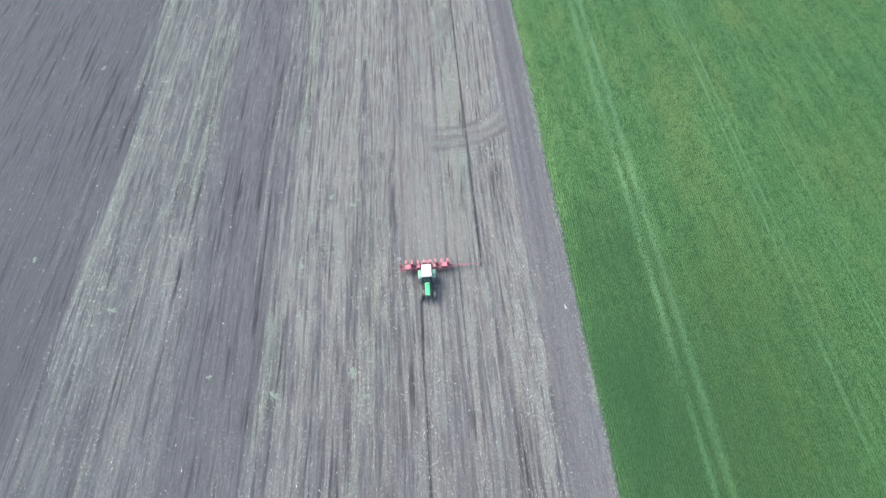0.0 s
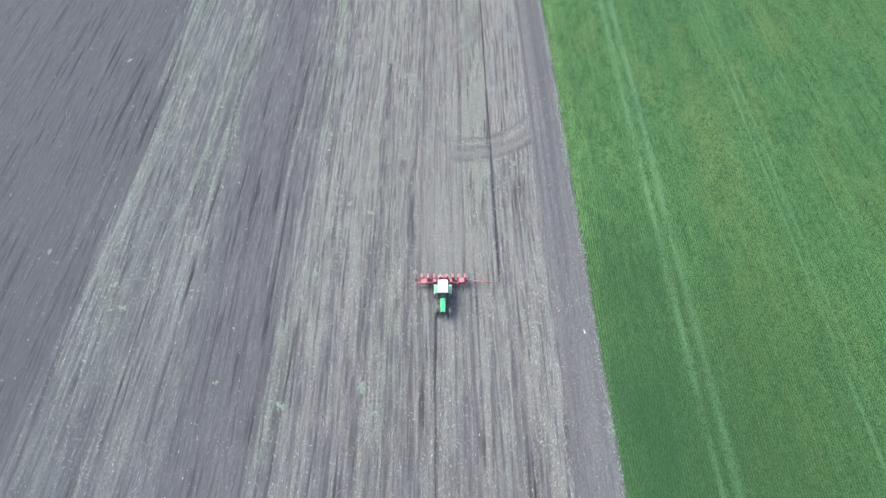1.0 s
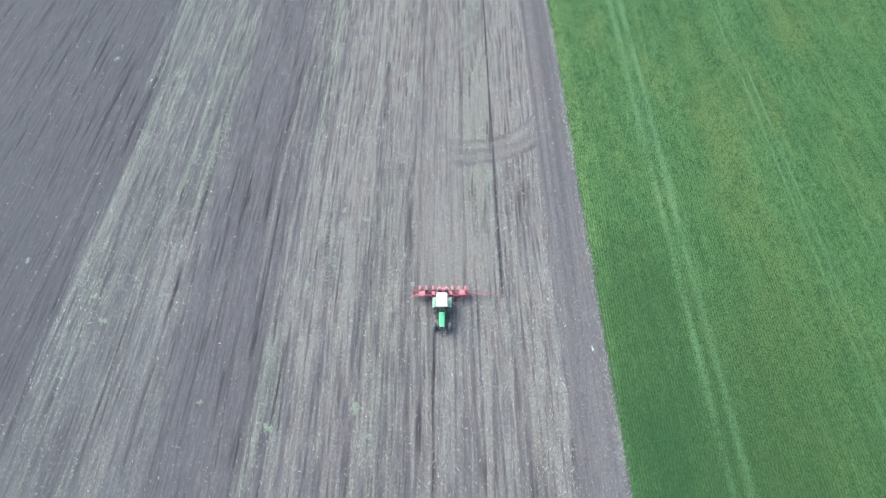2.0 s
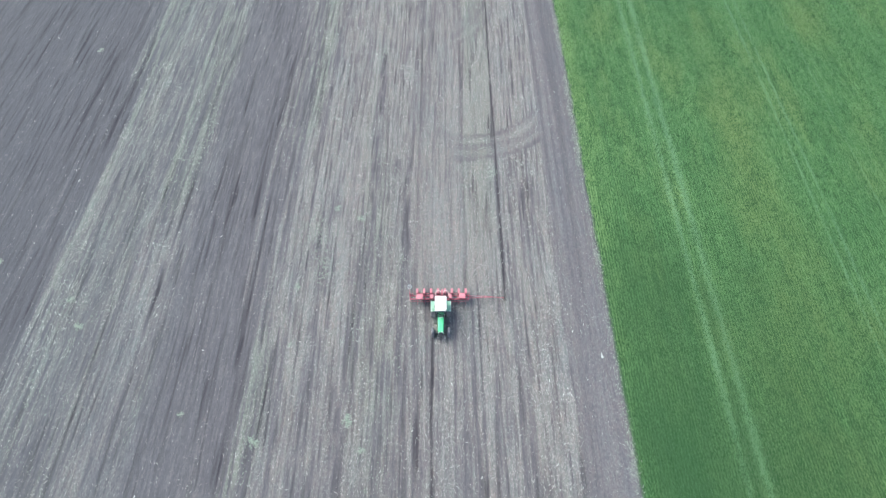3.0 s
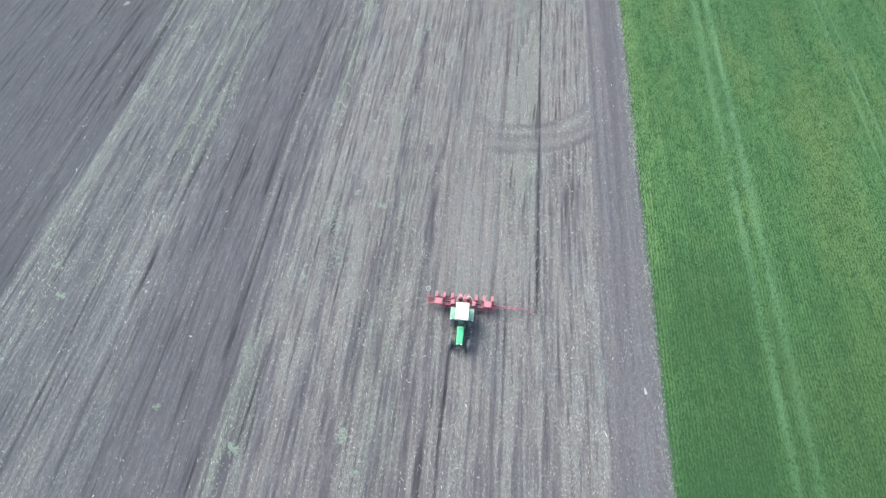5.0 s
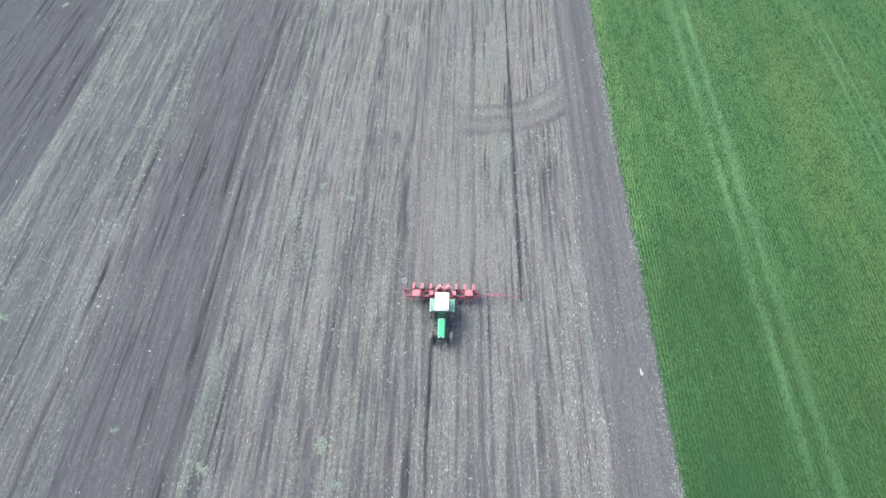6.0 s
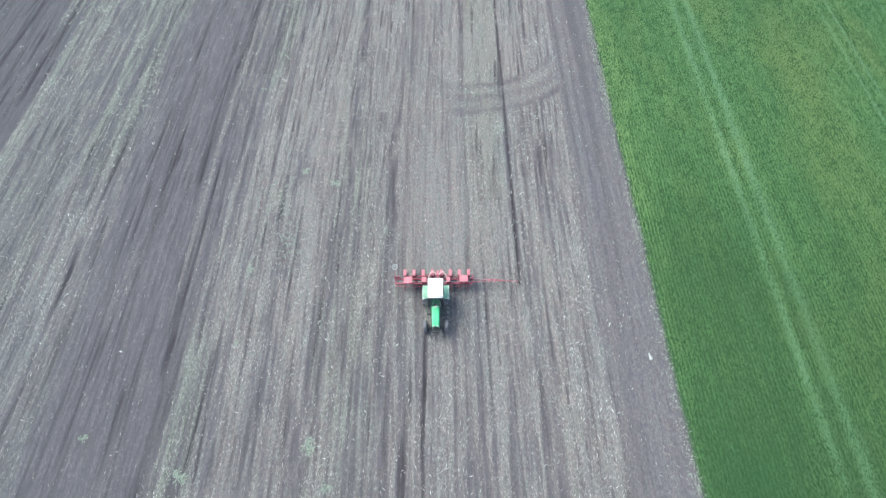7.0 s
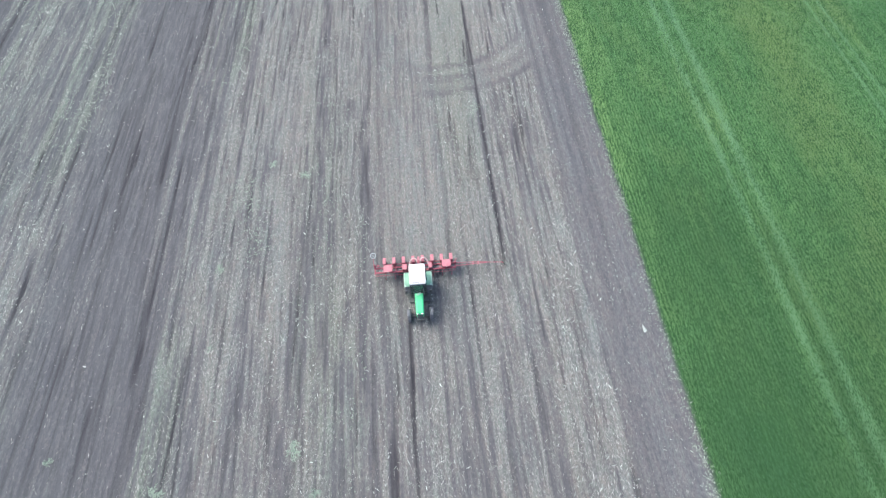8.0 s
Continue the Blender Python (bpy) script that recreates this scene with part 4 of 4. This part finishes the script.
def build_planter():
    p = thing("seed_planter", pose(-0.57, 19.37, 0), "red eight-row seed planter mounted behind the tractor", "planter")
    part("front_toolbar", box(-3.20, 2.76, -0.25, -0.14, 0.66, 0.77, 0.012), RED, p, "long red square toolbar")
    part("rear_toolbar", box(-3.20, 2.72, 0.14, 0.24, 0.66, 0.76, 0.012), RED, p, "long red square toolbar")
    part("front_rail", tube([(-3.16, -0.02, 0.72), (-3.22, -0.24, 0.68), (-3.12, -0.38, 0.64), (-2.2, -0.40, 0.62), (-0.62, -0.40, 0.62)], 0.022, 6), RED, p, "thin red rail before the toolbar")
    part("front_rail", tube([(0.66, -0.40, 0.62), (2.2, -0.40, 0.62), (2.66, -0.36, 0.64), (2.74, -0.22, 0.70)], 0.022, 6), RED, p, "thin red rail before the toolbar")
    part("drive_shaft", tube([(-2.9, 0.02, 0.60), (2.6, 0.02, 0.60)], 0.02), STEEL, p, "thin steel drive shaft")
    for x in (-3.17, -2.55, -1.62, -0.75, 0.80, 1.62, 2.40, 2.72):
        part("cross_brace", box(x - 0.035, x + 0.035, -0.15, 0.16, 0.67, 0.75, 0.008), RED, p)
    part("headstock", joined(tube([(-0.42, -0.22, 0.58), (-0.36, -0.24, 0.95), (0.0, -0.26, 1.25), (0.36, -0.24, 0.95), (0.42, -0.22, 0.58)], 0.04),
                             tube([(0, -0.26, 1.22), (0, 0.18, 0.75)], 0.03), box(-0.48, -0.36, -0.36, -0.20, 0.50, 0.78, 0.01), box(0.36, 0.48, -0.36, -0.20, 0.50, 0.78, 0.01)), RED, p, "red three-point headstock")
    for k in range(8):
        row_unit(p, -2.45 + 0.70 * k)
    for x0, x1, dy in ((-2.50, -1.88, 0.0), (1.75, 2.39, 0.10)):
        b = loft([[(x0 + 0.12, -0.28 + dy, 0.78), (x1 - 0.12, -0.28 + dy, 0.78), (x1 - 0.12, 0.0 + dy, 0.78), (x0 + 0.12, 0.0 + dy, 0.78)],
                  [(x0, -0.40 + dy, 0.98), (x1, -0.40 + dy, 0.98), (x1, 0.14 + dy, 0.98), (x0, 0.14 + dy, 0.98)],
                  [(x0, -0.42 + dy, 1.18), (x1, -0.42 + dy, 1.18), (x1, 0.15 + dy, 1.18), (x0, 0.15 + dy, 1.18)]])
        bmesh.ops.bevel(b, geom=list(b.edges), offset=0.02, segments=2, affect="EDGES")
        f = part("fertiliser_box", b, RED, p, "red fertiliser box with a flat lid")
        part("lid", box(x0 - 0.012, x1 + 0.012, -0.432 + dy, 0.162 + dy, 1.175, 1.225, 0.022, taper=0.97), RED_PALE, f, "dusty pinkish red lid")
        part("latch", box((x0 + x1) / 2 - 0.04, (x0 + x1) / 2 + 0.04, -0.45 + dy, -0.43 + dy, 1.12, 1.20, 0.005), STEEL, f)
    for x0, x1 in ((-1.15, -0.83), (0.76, 1.02)):
        c = part("centre_box", box(x0, x1, -0.30, 0.12, 0.78, 1.18, 0.03), RED, p, "small red box beside the headstock")
        part("lid", box(x0 - 0.01, x1 + 0.01, -0.31, 0.13, 1.175, 1.21, 0.015), RED_PALE, c)
    fan = lathe([(-0.11, 0.05), (-0.11, 0.22), (-0.09, 0.27), (0.09, 0.27), (0.11, 0.22), (0.11, 0.05)], 24, Matrix.Translation((0.06, 0.24, 1.05)))
    fan_ob = part("fan_housing", fan, RED, p, "red suction fan housing")
    part("fan_outlet", box(-0.02, 0.14, 0.30, 0.62, 1.18, 1.32, 0.02), RED_PALE, fan_ob)
    for s in (-1, 1):
        pts = []
        for k in range(13):
            a = math.pi * k / 12
            pts.append((0.06 + s * (0.36 - 0.32 * math.cos(a)), 0.02 + 0.42 * math.sin(a), 1.08 + 0.34 * math.sin(a)))
        part("suction_hose", tube(pts, 0.045, 8), HOSE, p, "pale dusty suction hose", smooth=True)
        part("air_manifold", tube([(0.06 + s * 0.2, 0.34, 0.98), (0.06 + s * 1.2, 0.34, 0.90), (0.06 + s * 2.45, 0.34, 0.90)], 0.038, 8), RED, p, "red air pipe along the units")
    for x in (-1.60, 1.45):
        w = part("support_wheel", lathe([(-0.08, 0.19), (-0.09, 0.28), (-0.05, 0.33), (0.05, 0.33), (0.09, 0.28), (0.08, 0.19)], 26, Matrix.Translation((x, -0.03, 0.315))), RUBBER, p, "black ribbed support wheel")
        part("rim", lathe([(-0.07, 0.20), (-0.02, 0.17), (-0.02, 0.001), (0.02, 0.001), (0.02, 0.17), (0.07, 0.20)], 24, Matrix.Translation((x, -0.03, 0.315))), RED, w)
        part("wheel_leg", joined(tube([(x + 0.12, -0.20, 0.70), (x + 0.12, -0.06, 0.34), (x, -0.03, 0.315)], 0.028)), RED, p)
    # marker arm laid out to the side: two rails with rungs, a thin stay and the disc that scratches the next line
    rail = lambda y0, y1, z0, z1: tube([(2.70, y0, z0), (4.0, (y0 + y1) / 2 + 0.02, (z0 + z1) / 2), (5.15, y1, z1)], 0.032, 6)
    arm = joined(rail(-0.05, 0.12, 0.66, 0.50), rail(0.22, 0.17, 0.66, 0.50), tube([(5.1, 0.145, 0.50), (6.30, 0.16, 0.32)], 0.028, 6))
    for k in range(7):
        x = 2.85 + 0.36 * k
        u = (x - 2.70) / 2.45
        add(arm, tube([(x, -0.05 + 0.17 * u, 0.66 - 0.16 * u), (x + 0.18, 0.22 - 0.05 * u, 0.66 - 0.16 * u)], 0.014, 6))
    marker = part("marker_arm", arm, RED, p, "long thin red marker arm laid out over the soil")
    part("stay", tube([(2.66, 0.10, 1.05), (4.05, 0.12, 0.64)], 0.014, 6), STEEL, marker)
    for x0 in (4.02, 4.42):
        part("clamp", box(x0, x0 + 0.09, 0.02, 0.24, 0.51, 0.63, 0.01), RED_PALE, marker, "pale clamp on the arm")
    part("marker_disc", marker_disc((6.42, 0.17, 0.16), Matrix.Rotation(radians(22), 4, "Z")), IRON, marker, "dark steel marker disc")
    part("hub", tube([(6.28, 0.16, 0.32), (6.40, 0.17, 0.17)], 0.03, 8), RED, marker)
    part("hinge_post", joined(box(2.66, 2.78, 0.02, 0.16, 0.70, 1.08, 0.012), tube([(2.72, 0.09, 1.0), (2.80, 0.34, 1.02), (2.90, 0.40, 0.98)], 0.03, 6)), RED, p, "red hinge post")
    # the other marker arm is folded upright
    up = joined(tube([(-3.18, 0.10, 0.70), (-3.20, 0.22, 1.30), (-3.18, 0.42, 1.84)], 0.015, 6), tube([(-3.18, -0.16, 0.70), (-3.21, 0.08, 1.25), (-3.19, 0.36, 1.74)], 0.012, 6))
    for k in range(4):
        z = 0.82 + 0.24 * k
        add(up, tube([(-3.19, -0.12 + 0.13 * k, z), (-3.195, 0.13 + 0.085 * k, z + 0.06)], 0.012, 6))
    fold = part("folded_marker_arm", up, RED, p, "thin red marker arm folded upright")
    ring = tube([(0.19 * math.cos(k * math.tau / 24), 0.19 * math.sin(k * math.tau / 24), 0) for k in range(25)], 0.026, 8)
    for a in (0, 60, 120):
        c, s_ = 0.19 * math.cos(radians(a)), 0.19 * math.sin(radians(a))
        add(ring, tube([(-c, -s_, 0.0), (c, s_, 0.002)], 0.007, 6))
    ring.transform(pose(-3.17, 0.60, 1.92, 32, 0, 0))
    part("marker_wheel", ring, PALE_RIM, fold, "pale grey rimmed marker wheel")
    part("end_bracket", joined(box(-3.24, -3.12, 0.22, 0.36, 0.70, 1.05, 0.012), tube([(-3.1, 0.2, 0.95), (-2.85, 0.30, 0.98), (-2.78, 0.2, 0.9)], 0.03, 6), lathe([(-0.05, 0.001), (-0.05, 0.09), (0.05, 0.09), (0.05, 0.001)], 12, Matrix.Translation((-2.93, 0.30, 0.92)))), RED, p, "red bracket and chain wheel")
    return p


def build_bag():
    """A crumpled scrap lying on the bare strip by the wheat."""
    bm = bmesh.new()
    bmesh.ops.create_icosphere(bm, subdivisions=3, radius=1)
    for v in bm.verts:
        c = v.co
        wide = 0.10 + 0.20 * max(0.0, -c.y)
        k = 1 + 0.55 * (noise.noise(c * 1.7) + 0.5 * noise.noise(c * 4.1))
        v.co = Vector((c.x * wide * k, c.y * 0.38 * k, max(-0.035, c.z * 0.085 * k)))
    b = tagged(link("plastic_bag", bm, PLASTIC), "pale crumpled scrap of plastic on the bare soil", "litter")
    b.matrix_basis = pose(14.9, 13.5, 0.03, 0, 0, 12) @ Matrix.Diagonal((0.66, 0.64, 0.8, 1))
    small = b.copy()
    scene.collection.objects.link(small)
    small.matrix_basis = pose(-23.8, 14.1, 0.02, 0, 0, 80) @ Matrix.Diagonal((0.34, 0.32, 0.6, 1))


build_tractor()
build_planter()
build_bag()
